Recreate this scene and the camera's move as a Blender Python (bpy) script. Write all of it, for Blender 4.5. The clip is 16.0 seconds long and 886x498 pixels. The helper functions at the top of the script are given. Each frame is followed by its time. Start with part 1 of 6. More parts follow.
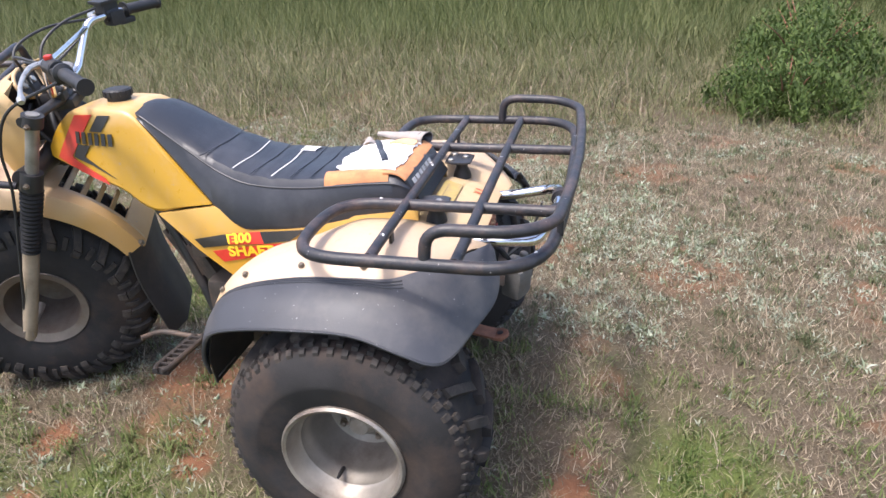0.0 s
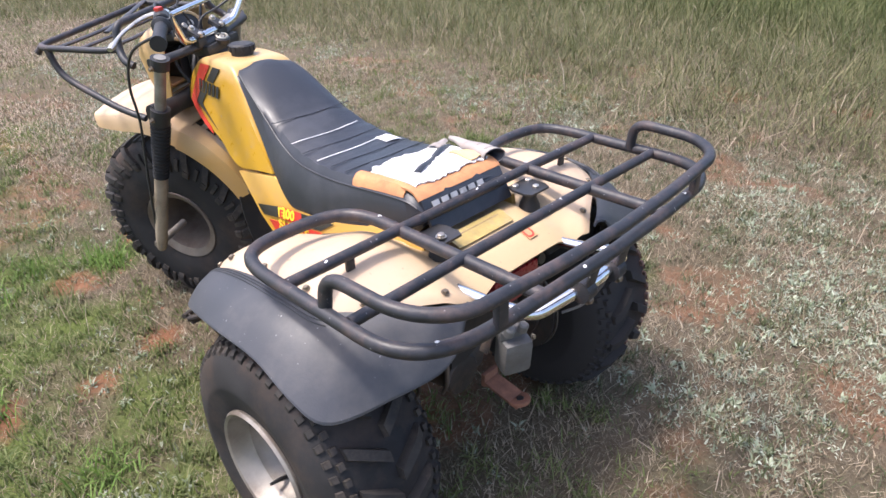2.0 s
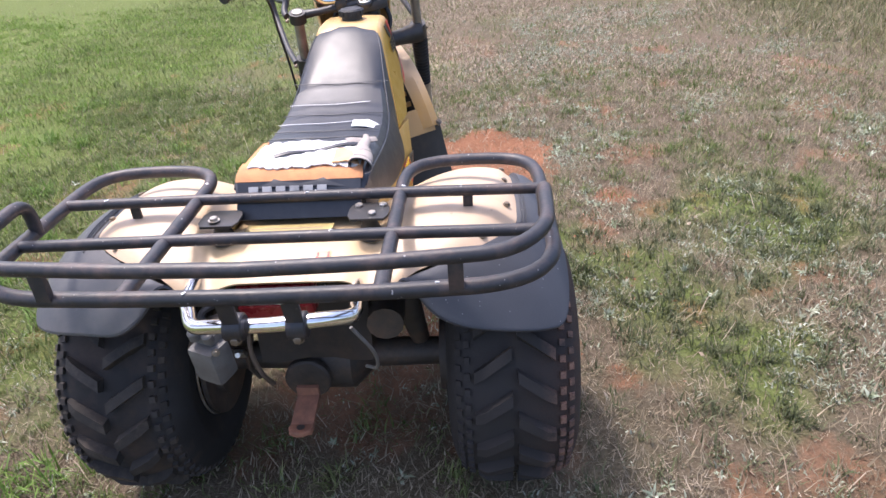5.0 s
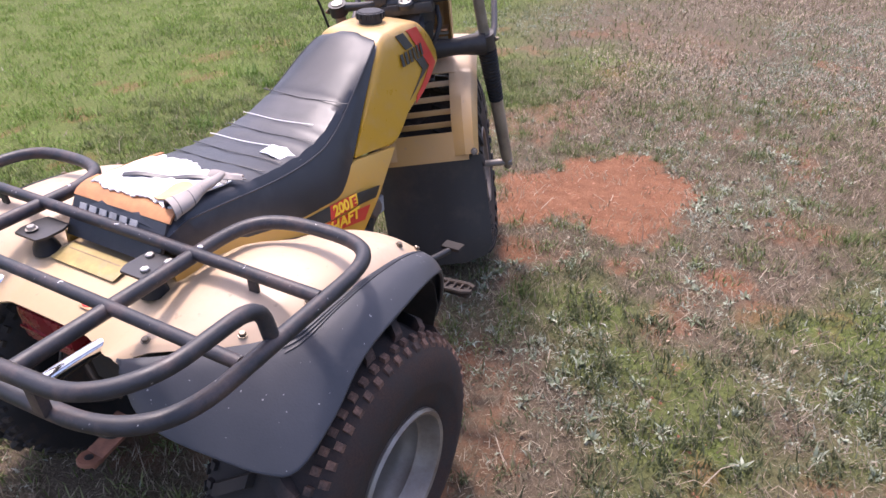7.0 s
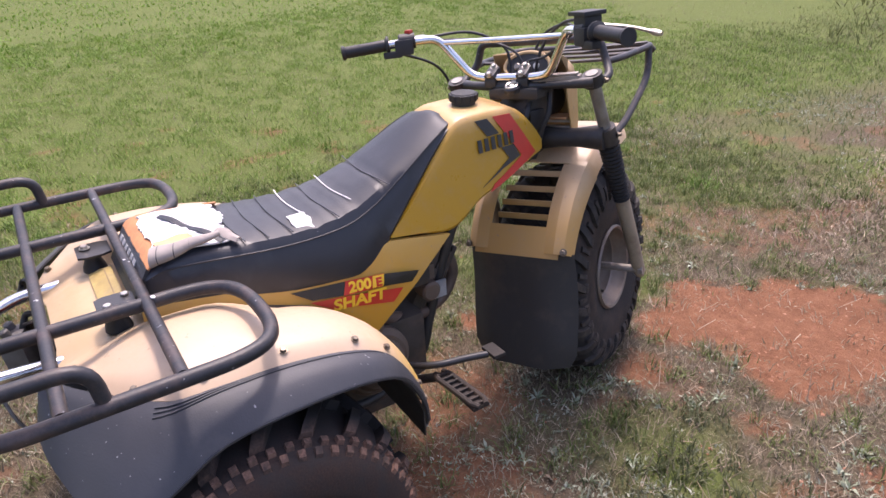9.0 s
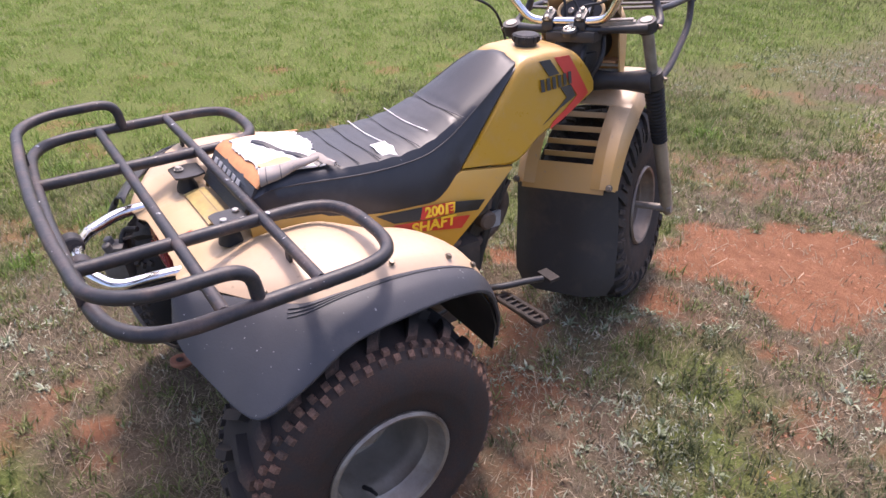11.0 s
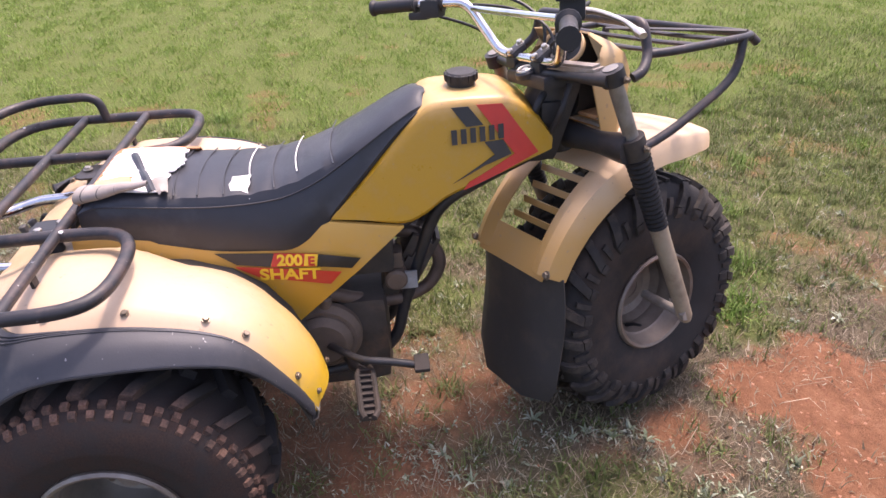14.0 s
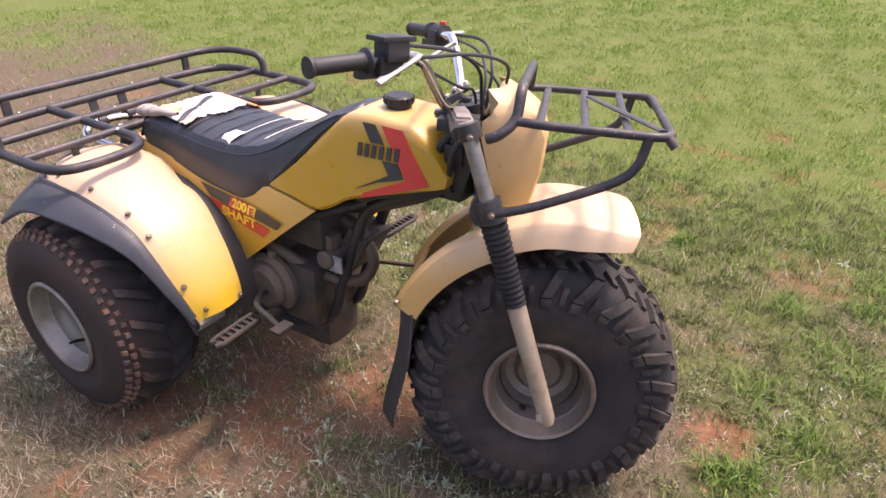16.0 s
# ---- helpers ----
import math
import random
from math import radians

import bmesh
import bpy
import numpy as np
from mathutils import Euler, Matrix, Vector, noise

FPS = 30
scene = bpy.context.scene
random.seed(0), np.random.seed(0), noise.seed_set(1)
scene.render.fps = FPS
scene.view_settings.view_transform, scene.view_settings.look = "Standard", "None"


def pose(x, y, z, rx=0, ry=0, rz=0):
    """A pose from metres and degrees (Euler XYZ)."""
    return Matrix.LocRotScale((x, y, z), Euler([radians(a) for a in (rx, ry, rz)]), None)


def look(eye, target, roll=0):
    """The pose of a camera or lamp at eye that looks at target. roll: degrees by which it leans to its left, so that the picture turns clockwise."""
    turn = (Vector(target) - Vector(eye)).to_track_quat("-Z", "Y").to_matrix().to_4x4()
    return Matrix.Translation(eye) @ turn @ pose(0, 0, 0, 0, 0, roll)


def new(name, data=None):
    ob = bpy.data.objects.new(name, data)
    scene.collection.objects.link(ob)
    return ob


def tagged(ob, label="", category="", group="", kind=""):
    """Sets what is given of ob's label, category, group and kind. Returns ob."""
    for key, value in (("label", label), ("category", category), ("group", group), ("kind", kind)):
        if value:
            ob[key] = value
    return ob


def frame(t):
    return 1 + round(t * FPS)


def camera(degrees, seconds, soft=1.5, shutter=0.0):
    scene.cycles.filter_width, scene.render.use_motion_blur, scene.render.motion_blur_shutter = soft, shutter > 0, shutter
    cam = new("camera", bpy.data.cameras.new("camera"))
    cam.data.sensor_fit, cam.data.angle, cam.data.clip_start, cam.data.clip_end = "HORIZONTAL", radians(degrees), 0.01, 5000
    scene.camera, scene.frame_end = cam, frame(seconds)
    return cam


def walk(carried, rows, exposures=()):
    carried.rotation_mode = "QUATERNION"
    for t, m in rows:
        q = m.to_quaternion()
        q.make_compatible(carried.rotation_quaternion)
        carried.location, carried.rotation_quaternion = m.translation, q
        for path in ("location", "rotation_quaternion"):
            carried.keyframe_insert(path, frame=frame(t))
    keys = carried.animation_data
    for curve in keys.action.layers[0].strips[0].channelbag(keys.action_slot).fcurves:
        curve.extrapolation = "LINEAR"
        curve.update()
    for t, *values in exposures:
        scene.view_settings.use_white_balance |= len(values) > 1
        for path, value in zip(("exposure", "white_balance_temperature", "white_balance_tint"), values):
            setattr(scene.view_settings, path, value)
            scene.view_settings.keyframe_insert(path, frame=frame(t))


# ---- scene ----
EXPOSURES = [(0.0, 0.95, 6250, 15), (3.0, 0.98, 6250, 16), (4.2, 1.05, 6250, 15), (6.3, 0.97, 6280, 27), (9.0, 0.75, 6550, 27), (10.2, 0.78, 6580, 27), (12.5, 1.03, 6700, 27), (13.5, 0.97, 6800, 28.5), (16.0, 1.05, 7120, 28)]
cam = camera(66.44, 16.0)

PATH = [
    (0.0, look((-1.5902, -0.5242, 1.3702), (-0.2931, -0.1837, 0.6981), -3.14)),
    (0.5, look((-1.3563, -0.6894, 1.4053), (-0.1307, -0.1825, 0.7046), -4.54)),
    (1.0, look((-1.2252, -0.9329, 1.3975), (-0.1489, -0.1336, 0.7247), -5.80)),
    (1.5, look((-1.1014, -0.9814, 1.3875), (-0.1259, -0.0445, 0.7389), -5.01)),
    (2.0, look((-1.0132, -0.9885, 1.4055), (-0.0818, -0.0751, 0.6651), -1.43)),
    (2.5, look((-0.9498, -1.1353, 1.3916), (-0.1743, -0.0809, 0.6590), -1.91)),
    (3.0, look((-0.8426, -1.2598, 1.3700), (-0.1591, -0.1457, 0.6340), -3.03)),
    (3.5, look((-0.6103, -1.2953, 1.3375), (0.0013, -0.1534, 0.5813), -6.50)),
    (4.0, look((-0.2915, -1.2961, 1.3327), (0.2173, -0.1723, 0.4794), -7.07)),
    (4.2, look((-0.1504, -1.3395, 1.3307), (0.2637, -0.1157, 0.5686), -7.51)),
    (6.3, look((0.9112, -0.9750, 1.3605), (0.4339, 0.2203, 0.5901), -0.61)),
    (6.5, look((0.9456, -0.8549, 1.3545), (0.5236, 0.3533, 0.5722), 0.64)),
    (7.0, look((1.0802, -0.7260, 1.3836), (0.4432, 0.3762, 0.5902), -1.46)),
    (7.5, look((1.2644, -0.5802, 1.3968), (0.3972, 0.3797, 0.6374), -2.08)),
    (8.0, look((1.2630, -0.3838, 1.4445), (0.3274, 0.5036, 0.6783), 0.42)),
    (8.5, look((1.3149, -0.2574, 1.4245), (0.3198, 0.6023, 0.7028), -2.70)),
    (9.0, look((1.4374, -0.1843, 1.4035), (0.2987, 0.5210, 0.7282), -2.64)),
    (9.5, look((1.3908, -0.2078, 1.4421), (0.2165, 0.3743, 0.7125), -3.79)),
    (10.0, look((1.4017, -0.3338, 1.4408), (0.3020, 0.3635, 0.6961), -1.51)),
    (10.2, look((1.4028, -0.3801, 1.4312), (0.3524, 0.3406, 0.6392), -0.19)),
    (12.3, look((1.5545, -0.4980, 1.4253), (0.4917, 0.2616, 0.6881), 0.77)),
    (12.5, look((1.5902, -0.3919, 1.4444), (0.5373, 0.3678, 0.6933), 0.73)),
    (13.0, look((1.6363, -0.1409, 1.4392), (0.4162, 0.3525, 0.7195), -2.25)),
    (13.5, look((1.5187, 0.2100, 1.4355), (0.2699, 0.5942, 0.6987), 0.37)),
    (14.0, look((1.4861, 0.6108, 1.4422), (0.2170, 0.7102, 0.6488), -3.18)),
    (14.5, look((1.5105, 0.9812, 1.4518), (0.2436, 0.8419, 0.6610), -0.95)),
    (15.0, look((1.3882, 1.2854, 1.4416), (0.1400, 0.9213, 0.6937), -4.27)),
    (15.5, look((1.4174, 1.5798, 1.4560), (0.2694, 0.9815, 0.6983), -2.42)),
    (16.0, look((1.2938, 1.7404, 1.4583), (0.1905, 1.0432, 0.7190), 1.05)),
]
walk(cam, PATH, EXPOSURES)

# ---------------------------------------------------------------- world and sun
SUN_FROM = Vector((-0.32, 0.26, 1.0)).normalized()
world = bpy.data.worlds.new("sky")
scene.world = world
world.use_nodes = True
_wn = world.node_tree
_sky = _wn.nodes.new("ShaderNodeTexSky")
_sky.sky_type = "NISHITA"
_sky.sun_disc = False
_sky.sun_elevation = math.asin(SUN_FROM.z)
_sky.sun_rotation = math.atan2(SUN_FROM.x, SUN_FROM.y)
_sky.air_density = 1.0
_sky.dust_density = 4.0
_wn.links.new(_sky.outputs[0], _wn.nodes["Background"].inputs[0])
_wn.nodes["Background"].inputs[1].default_value = 0.213
_sun = bpy.data.lights.new("sun", "SUN")
_sun.energy = 2.22
_sun.angle = radians(6.0)
_sun.color = (1.0, 0.95, 0.87)
sun = new("sun", _sun)
sun.matrix_world = look(SUN_FROM * 20, (0, 0, 0))


# ---------------------------------------------------------------- materials
def material(name):
    m = bpy.data.materials.new(name)
    m.use_nodes = True
    t = m.node_tree
    return m, t, t.nodes["Principled BSDF"]


def noise_node(t, scale, detail=4.0, rough=0.6, coords="Object"):
    tc = t.nodes.new("ShaderNodeTexCoord")
    n = t.nodes.new("ShaderNodeTexNoise")
    n.inputs["Scale"].default_value = scale
    n.inputs["Detail"].default_value = detail
    n.inputs["Roughness"].default_value = rough
    t.links.new(tc.outputs[coords], n.inputs["Vector"])
    return n


def ramp(t, src, stops):
    r = t.nodes.new("ShaderNodeValToRGB")
    e = r.color_ramp.elements
    while len(e) < len(stops):
        e.new(0.5)
    for el, (p, c) in zip(e, stops):
        el.position = p
        el.color = (*c, 1) if len(c) == 3 else c
    t.links.new(src, r.inputs[0])
    return r.outputs[0]


def mix(t, fac, a, b):
    m = t.nodes.new("ShaderNodeMix")
    m.data_type = "RGBA"
    for s, v in ((m.inputs[0], fac), (m.inputs[6], a), (m.inputs[7], b)):
        if hasattr(v, "is_linked"):
            t.links.new(v, s)
        else:
            s.default_value = (*v, 1) if isinstance(v, tuple) else v
    return m.outputs[2]


def bump(t, bsdf, src, strength=0.2, distance=0.002):
    b = t.nodes.new("ShaderNodeBump")
    b.inputs["Strength"].default_value = strength
    b.inputs["Distance"].default_value = distance
    t.links.new(src, b.inputs["Height"])
    t.links.new(b.outputs[0], bsdf.inputs["Normal"])


def worn(name, colour, rough=0.5, metal=0.0, dirt=(0.25, 0.17, 0.11), dirt_amount=0.35, vary=0.15,
         scale=9.0, grain=180.0, relief=0.15, specks=None, spec=0.5):
    """A surface with large-scale tone changes, dust patches, fine grain and optional pale specks."""
    m, t, b = material(name)
    big = noise_node(t, scale, 5, 0.65)
    fine = noise_node(t, grain, 3, 0.6)
    dark = tuple(c * (1 - vary) for c in colour)
    light = tuple(min(1, c * (1 + vary)) for c in colour)
    base = ramp(t, big.outputs[0], [(0.3, dark), (0.7, light)])
    patch = noise_node(t, scale * 0.45, 6, 0.7)
    mask = ramp(t, patch.outputs[0], [(0.48, (0, 0, 0)), (0.72, (dirt_amount,) * 3)])
    base = mix(t, mask, base, dirt)
    if specks:
        sp = noise_node(t, 150.0, 1, 0.4)
        spm = ramp(t, sp.outputs[0], [(0.765, (0, 0, 0)), (0.80, (0.6, 0.6, 0.6))])
        base = mix(t, spm, base, specks)
    t.links.new(base, b.inputs["Base Color"])
    rr = ramp(t, big.outputs[0], [(0.25, (max(0, rough - 0.12),) * 3), (0.75, (min(1, rough + 0.12),) * 3)])
    t.links.new(rr, b.inputs["Roughness"])
    b.inputs["Metallic"].default_value = metal
    b.inputs["Specular IOR Level"].default_value = spec
    bump(t, b, fine.outputs[0], relief, 0.001)
    return m


def faded_plastic(name, strong, faded, line, width, axis="Z", rough=0.38, core=None):
    """Body plastic whose pigment has bleached to a paler tone over its upper part."""
    m, t, b = material(name)
    tc = t.nodes.new("ShaderNodeTexCoord")
    sep = t.nodes.new("ShaderNodeSeparateXYZ")
    t.links.new(tc.outputs["Object"], sep.inputs[0])
    n = noise_node(t, 7.0, 5, 0.65)
    add = t.nodes.new("ShaderNodeMath")
    add.operation = "MULTIPLY_ADD"
    add.inputs[1].default_value = 0.10
    t.links.new(n.outputs[0], add.inputs[0])
    t.links.new(sep.outputs[axis], add.inputs[2])
    mr = t.nodes.new("ShaderNodeMapRange")
    mr.inputs[1].default_value = line
    mr.inputs[2].default_value = line + width
    t.links.new(add.outputs[0], mr.inputs[0])
    base = mix(t, mr.outputs[0], strong, faded)
    if core:
        side = t.nodes.new("ShaderNodeMath")
        side.operation = "ABSOLUTE"
        t.links.new(sep.outputs["X"], side.inputs[0])
        wob = t.nodes.new("ShaderNodeMath")
        wob.operation = "MULTIPLY_ADD"
        wob.inputs[1].default_value = 0.12
        t.links.new(n.outputs[0], wob.inputs[0])
        t.links.new(side.outputs[0], wob.inputs[2])
        base = mix(t, ramp(t, wob.outputs[0], [(0.20, (0.85,) * 3), (0.34, (0, 0, 0))]), base, core)
    blot = noise_node(t, 22.0, 6, 0.7)
    base = mix(t, ramp(t, blot.outputs[0], [(0.5, (0, 0, 0)), (0.78, (0.28,) * 3)]), base, (0.42, 0.29, 0.17))
    spk = noise_node(t, 60.0, 2, 0.5)
    base = mix(t, ramp(t, spk.outputs[0], [(0.70, (0, 0, 0)), (0.74, (0.5,) * 3)]), base, (0.30, 0.22, 0.15))
    t.links.new(base, b.inputs["Base Color"])
    t.links.new(ramp(t, blot.outputs[0], [(0.3, (rough - 0.08,) * 3), (0.75, (rough + 0.2,) * 3)]), b.inputs["Roughness"])
    bump(t, b, noise_node(t, 140.0, 3, 0.6).outputs[0], 0.08, 0.001)
    return m


M = {}
M["tank"] = faded_plastic("bleached_yellow_tank", (0.42, 0.232, 0.013), (0.52, 0.35, 0.165), 0.952, 0.06, rough=0.32)
M["panel"] = faded_plastic("yellow_side_plastic", (0.50, 0.265, 0.026), (0.53, 0.33, 0.09), 0.62, 0.16, rough=0.4)
M["fender"] = faded_plastic("bleached_cream_plastic", (0.66, 0.40, 0.025), (0.500, 0.368, 0.254), 0.48, 0.22, rough=0.40, core=(0.475, 0.345, 0.190))
M["cream"] = faded_plastic("cream_front_plastic", (0.47, 0.275, 0.090), (0.56, 0.405, 0.262), 0.67, 0.14, rough=0.42)
M["cowl"] = faded_plastic("amber_cream_plastic", (0.52, 0.31, 0.10), (0.56, 0.385, 0.20), 0.85, 0.2, rough=0.42)
M["flare"] = worn("grey_black_rubber", (0.040, 0.042, 0.050), 0.55, dirt=(0.17, 0.15, 0.13), dirt_amount=0.45, vary=0.25, scale=5,
                  grain=260, relief=0.25, specks=(0.42, 0.42, 0.42))
M["flap"] = worn("black_rubber_sheet", (0.033, 0.031, 0.029), 0.68, dirt=(0.12, 0.085, 0.062), dirt_amount=0.6, scale=6)
M["tyre"] = worn("dusty_tyre_rubber", (0.026, 0.025, 0.025), 0.8, dirt=(0.12, 0.075, 0.05), dirt_amount=0.45, vary=0.3, scale=9, grain=240,
                 relief=0.5, spec=0.2)


def dusted_rubber(name, edge, width, low, high):
    """Black tyre rubber caked with red dust on the outer shoulder and wall."""
    m, t, b = material(name)
    tc = t.nodes.new("ShaderNodeTexCoord")
    sep = t.nodes.new("ShaderNodeSeparateXYZ")
    t.links.new(tc.outputs["Object"], sep.inputs[0])
    mr = t.nodes.new("ShaderNodeMapRange")
    mr.inputs[1].default_value, mr.inputs[2].default_value = edge, edge + width
    t.links.new(sep.outputs["X"], mr.inputs[0])
    n, fine = noise_node(t, 26.0, 6, 0.7), noise_node(t, 240.0, 3, 0.6)
    cake = t.nodes.new("ShaderNodeMath")
    cake.operation = "MULTIPLY"
    t.links.new(mr.outputs[0], cake.inputs[0])
    t.links.new(ramp(t, n.outputs[0], [(0.36, (0.12,) * 3), (0.62, (0.95,) * 3)]), cake.inputs[1])
    tone = ramp(t, fine.outputs[0], [(0.3, low), (0.7, high)])
    t.links.new(mix(t, cake.outputs[0], (0.034, 0.031, 0.030), tone), b.inputs["Base Color"])
    b.inputs["Roughness"].default_value = 0.82
    b.inputs["Specular IOR Level"].default_value = 0.2
    bump(t, b, fine.outputs[0], 0.5, 0.001)
    return m


M["tread_red"] = dusted_rubber("red_dusty_tread_blocks", 0.48, 0.05, (0.150, 0.080, 0.056), (0.260, 0.150, 0.108))
M["tyre_rear"] = dusted_rubber("brown_dusty_tyre_rubber", 0.42, 0.12, (0.034, 0.022, 0.019), (0.060, 0.037, 0.029))
M["tread"] = worn("dust_edged_tread", (0.034, 0.031, 0.029), 0.72, dirt=(0.11, 0.085, 0.066), dirt_amount=0.65, vary=0.35, scale=30, grain=240, relief=0.5, spec=0.2)
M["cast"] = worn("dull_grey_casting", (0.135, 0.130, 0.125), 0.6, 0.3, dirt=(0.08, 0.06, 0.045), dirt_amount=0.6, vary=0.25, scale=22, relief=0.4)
M["rim"] = worn("dull_steel_rim", (0.265, 0.240, 0.208), 0.48, 0.55, dirt=(0.150, 0.105, 0.078), dirt_amount=0.85, vary=0.2, scale=14, relief=0.2)
M["rim_brown"] = worn("brown_stained_rim", (0.185, 0.155, 0.130), 0.5, 0.5, dirt=(0.12, 0.078, 0.056), dirt_amount=0.9, vary=0.25, scale=14, relief=0.2)
M["tube"] = worn("dull_fork_tube", (0.27, 0.255, 0.23), 0.42, 0.5, dirt=(0.12, 0.09, 0.065), dirt_amount=0.6, vary=0.2, scale=26, relief=0.2)
M["rack"] = worn("chipped_black_paint", (0.020, 0.020, 0.024), 0.50, dirt=(0.135, 0.085, 0.068), dirt_amount=0.52, vary=0.35, scale=38, grain=150,
                 relief=0.4, specks=(0.45, 0.43, 0.42))
M["chip"] = worn("bare_primer", (0.62, 0.62, 0.62), 0.6, dirt_amount=0.3, scale=90)
M["black"] = worn("satin_black_metal", (0.022, 0.022, 0.024), 0.45, dirt=(0.13, 0.10, 0.08), dirt_amount=0.4, vary=0.25, scale=14)
M["grime"] = worn("oily_dirty_metal", (0.055, 0.046, 0.040), 0.62, 0.25, dirt=(0.16, 0.095, 0.06), dirt_amount=0.7, vary=0.4, scale=16, grain=90,
                  relief=0.6)
M["underside"] = worn("oil_blackened_steel", (0.026, 0.021, 0.018), 0.75, 0.1, dirt=(0.075, 0.045, 0.030), dirt_amount=0.6, vary=0.4, scale=18, grain=90, relief=0.6)
M["alloy"] = worn("dull_cast_alloy", (0.30, 0.27, 0.24), 0.55, 0.4, dirt=(0.14, 0.09, 0.06), dirt_amount=0.75, vary=0.3, scale=15, relief=0.4)
M["chrome"] = worn("pitted_chrome", (0.72, 0.72, 0.73), 0.16, 1.0, dirt=(0.34, 0.24, 0.16), dirt_amount=0.45, vary=0.08, scale=20, relief=0.1)
M["bolt"] = worn("zinc_bolt", (0.55, 0.52, 0.46), 0.35, 0.9, dirt=(0.28, 0.17, 0.10), dirt_amount=0.6, scale=60)
M["zinc"] = worn("dulled_zinc_bolt", (0.20, 0.165, 0.125), 0.45, 0.6, dirt=(0.10, 0.06, 0.04), dirt_amount=0.6, scale=80)
M["rust"] = worn("rusty_steel", (0.22, 0.098, 0.058), 0.85, 0.1, dirt=(0.10, 0.05, 0.035), dirt_amount=0.6, vary=0.35, scale=30, grain=120,
                 relief=0.7)
M["casing"] = worn("dusty_brown_casing", (0.125, 0.092, 0.070), 0.7, 0.15, dirt=(0.10, 0.07, 0.05), dirt_amount=0.7, vary=0.25, scale=18, relief=0.4)
M["pipe"] = worn("heat_browned_pipe", (0.105, 0.074, 0.058), 0.6, 0.3, dirt=(0.20, 0.12, 0.08), dirt_amount=0.6, vary=0.3, scale=22)
M["vinyl"] = worn("black_seat_vinyl", (0.019, 0.021, 0.027), 0.42, dirt=(0.10, 0.10, 0.11), dirt_amount=0.35, vary=0.2, scale=8, grain=420,
                  relief=0.35)
M["vinyl_back"] = worn("grey_vinyl_backing", (0.30, 0.265, 0.24), 0.8, dirt=(0.20, 0.16, 0.13), dirt_amount=0.5, scale=25)
M["scrim"] = worn("white_torn_scrim", (0.76, 0.74, 0.72), 0.85, dirt=(0.55, 0.47, 0.42), dirt_amount=0.35, vary=0.08, scale=22, grain=300,
                  relief=0.5)
M["foam"] = worn("orange_foam", (0.50, 0.225, 0.098), 0.9, dirt=(0.30, 0.135, 0.068), dirt_amount=0.8, vary=0.2, scale=28, grain=350, relief=0.6)
M["foam_pale"] = worn("sun_paled_foam", (0.58, 0.36, 0.19), 0.9, dirt=(0.44, 0.22, 0.10), dirt_amount=0.7, vary=0.15, scale=26, grain=350, relief=0.6)
M["red"] = worn("red_sticker", (0.50, 0.034, 0.022), 0.38, dirt=(0.45, 0.16, 0.08), dirt_amount=0.25, vary=0.1, scale=14, relief=0.05)
M["ink"] = worn("black_sticker", (0.022, 0.021, 0.020), 0.4, dirt=(0.10, 0.075, 0.05), dirt_amount=0.3, scale=18, relief=0.05)
M["yellow"] = worn("yellow_sticker", (0.80, 0.52, 0.03), 0.4, dirt_amount=0.15, scale=16, relief=0.05)
M["faded_label"] = worn("faded_amber_label", (0.37, 0.275, 0.095), 0.55, dirt=(0.36, 0.29, 0.19), dirt_amount=0.8, vary=0.25, scale=26, relief=0.1)
M["label_print"] = worn("bleached_print", (0.23, 0.16, 0.075), 0.6, dirt=(0.34, 0.25, 0.15), dirt_amount=0.9, vary=0.2, scale=60, relief=0.1)
M["orange"] = worn("orange_sticker", (0.50, 0.27, 0.13), 0.45, dirt_amount=0.2, scale=16, relief=0.05)
# white that stands for sunlight on the cowl louvres
M["sunlit_white"] = worn("sunlit_louvre_white", (0.70, 0.66, 0.56), 0.5, dirt_amount=0.3, scale=30, relief=0.1)
M["bars"] = worn("pale_print", (0.30, 0.30, 0.30), 0.6, dirt=(0.06, 0.06, 0.06), dirt_amount=0.7, scale=30, relief=0.1)
M["slider"] = worn("chipped_cream_fork_paint", (0.29, 0.232, 0.165), 0.5, dirt=(0.13, 0.09, 0.062), dirt_amount=0.85, vary=0.15, scale=22)
M["lens"] = worn("dark_red_lens", (0.20, 0.014, 0.018), 0.28, dirt=(0.16, 0.07, 0.06), dirt_amount=0.5, scale=20, relief=0.05)
M["boot"] = worn("matt_black_boot_rubber", (0.013, 0.013, 0.014), 0.75, dirt=(0.040, 0.036, 0.032), dirt_amount=0.4, scale=30, spec=0.3)
M["grip"] = worn("black_grip_rubber", (0.016, 0.016, 0.018), 0.55, dirt=(0.05, 0.047, 0.045), dirt_amount=0.3, scale=30)


# ---------------------------------------------------------------- modelling tools
def part(name, bm, mat, parent, label=""):
    """Links a bmesh as one mesh object under a thing or a part."""
    me = bpy.data.meshes.new(name)
    bm.normal_update()
    bm.to_mesh(me)
    bm.free()
    me.materials.append(mat)
    for p in me.polygons:
        p.use_smooth = True
    me.set_sharp_from_angle(angle=radians(38))
    ob = new(name, me)
    ob.parent = parent
    return tagged(ob, label)


def thing(name, label, category, group=""):
    ob = new(name)
    ob.empty_display_size = 0.1
    return tagged(ob, label, category, group)


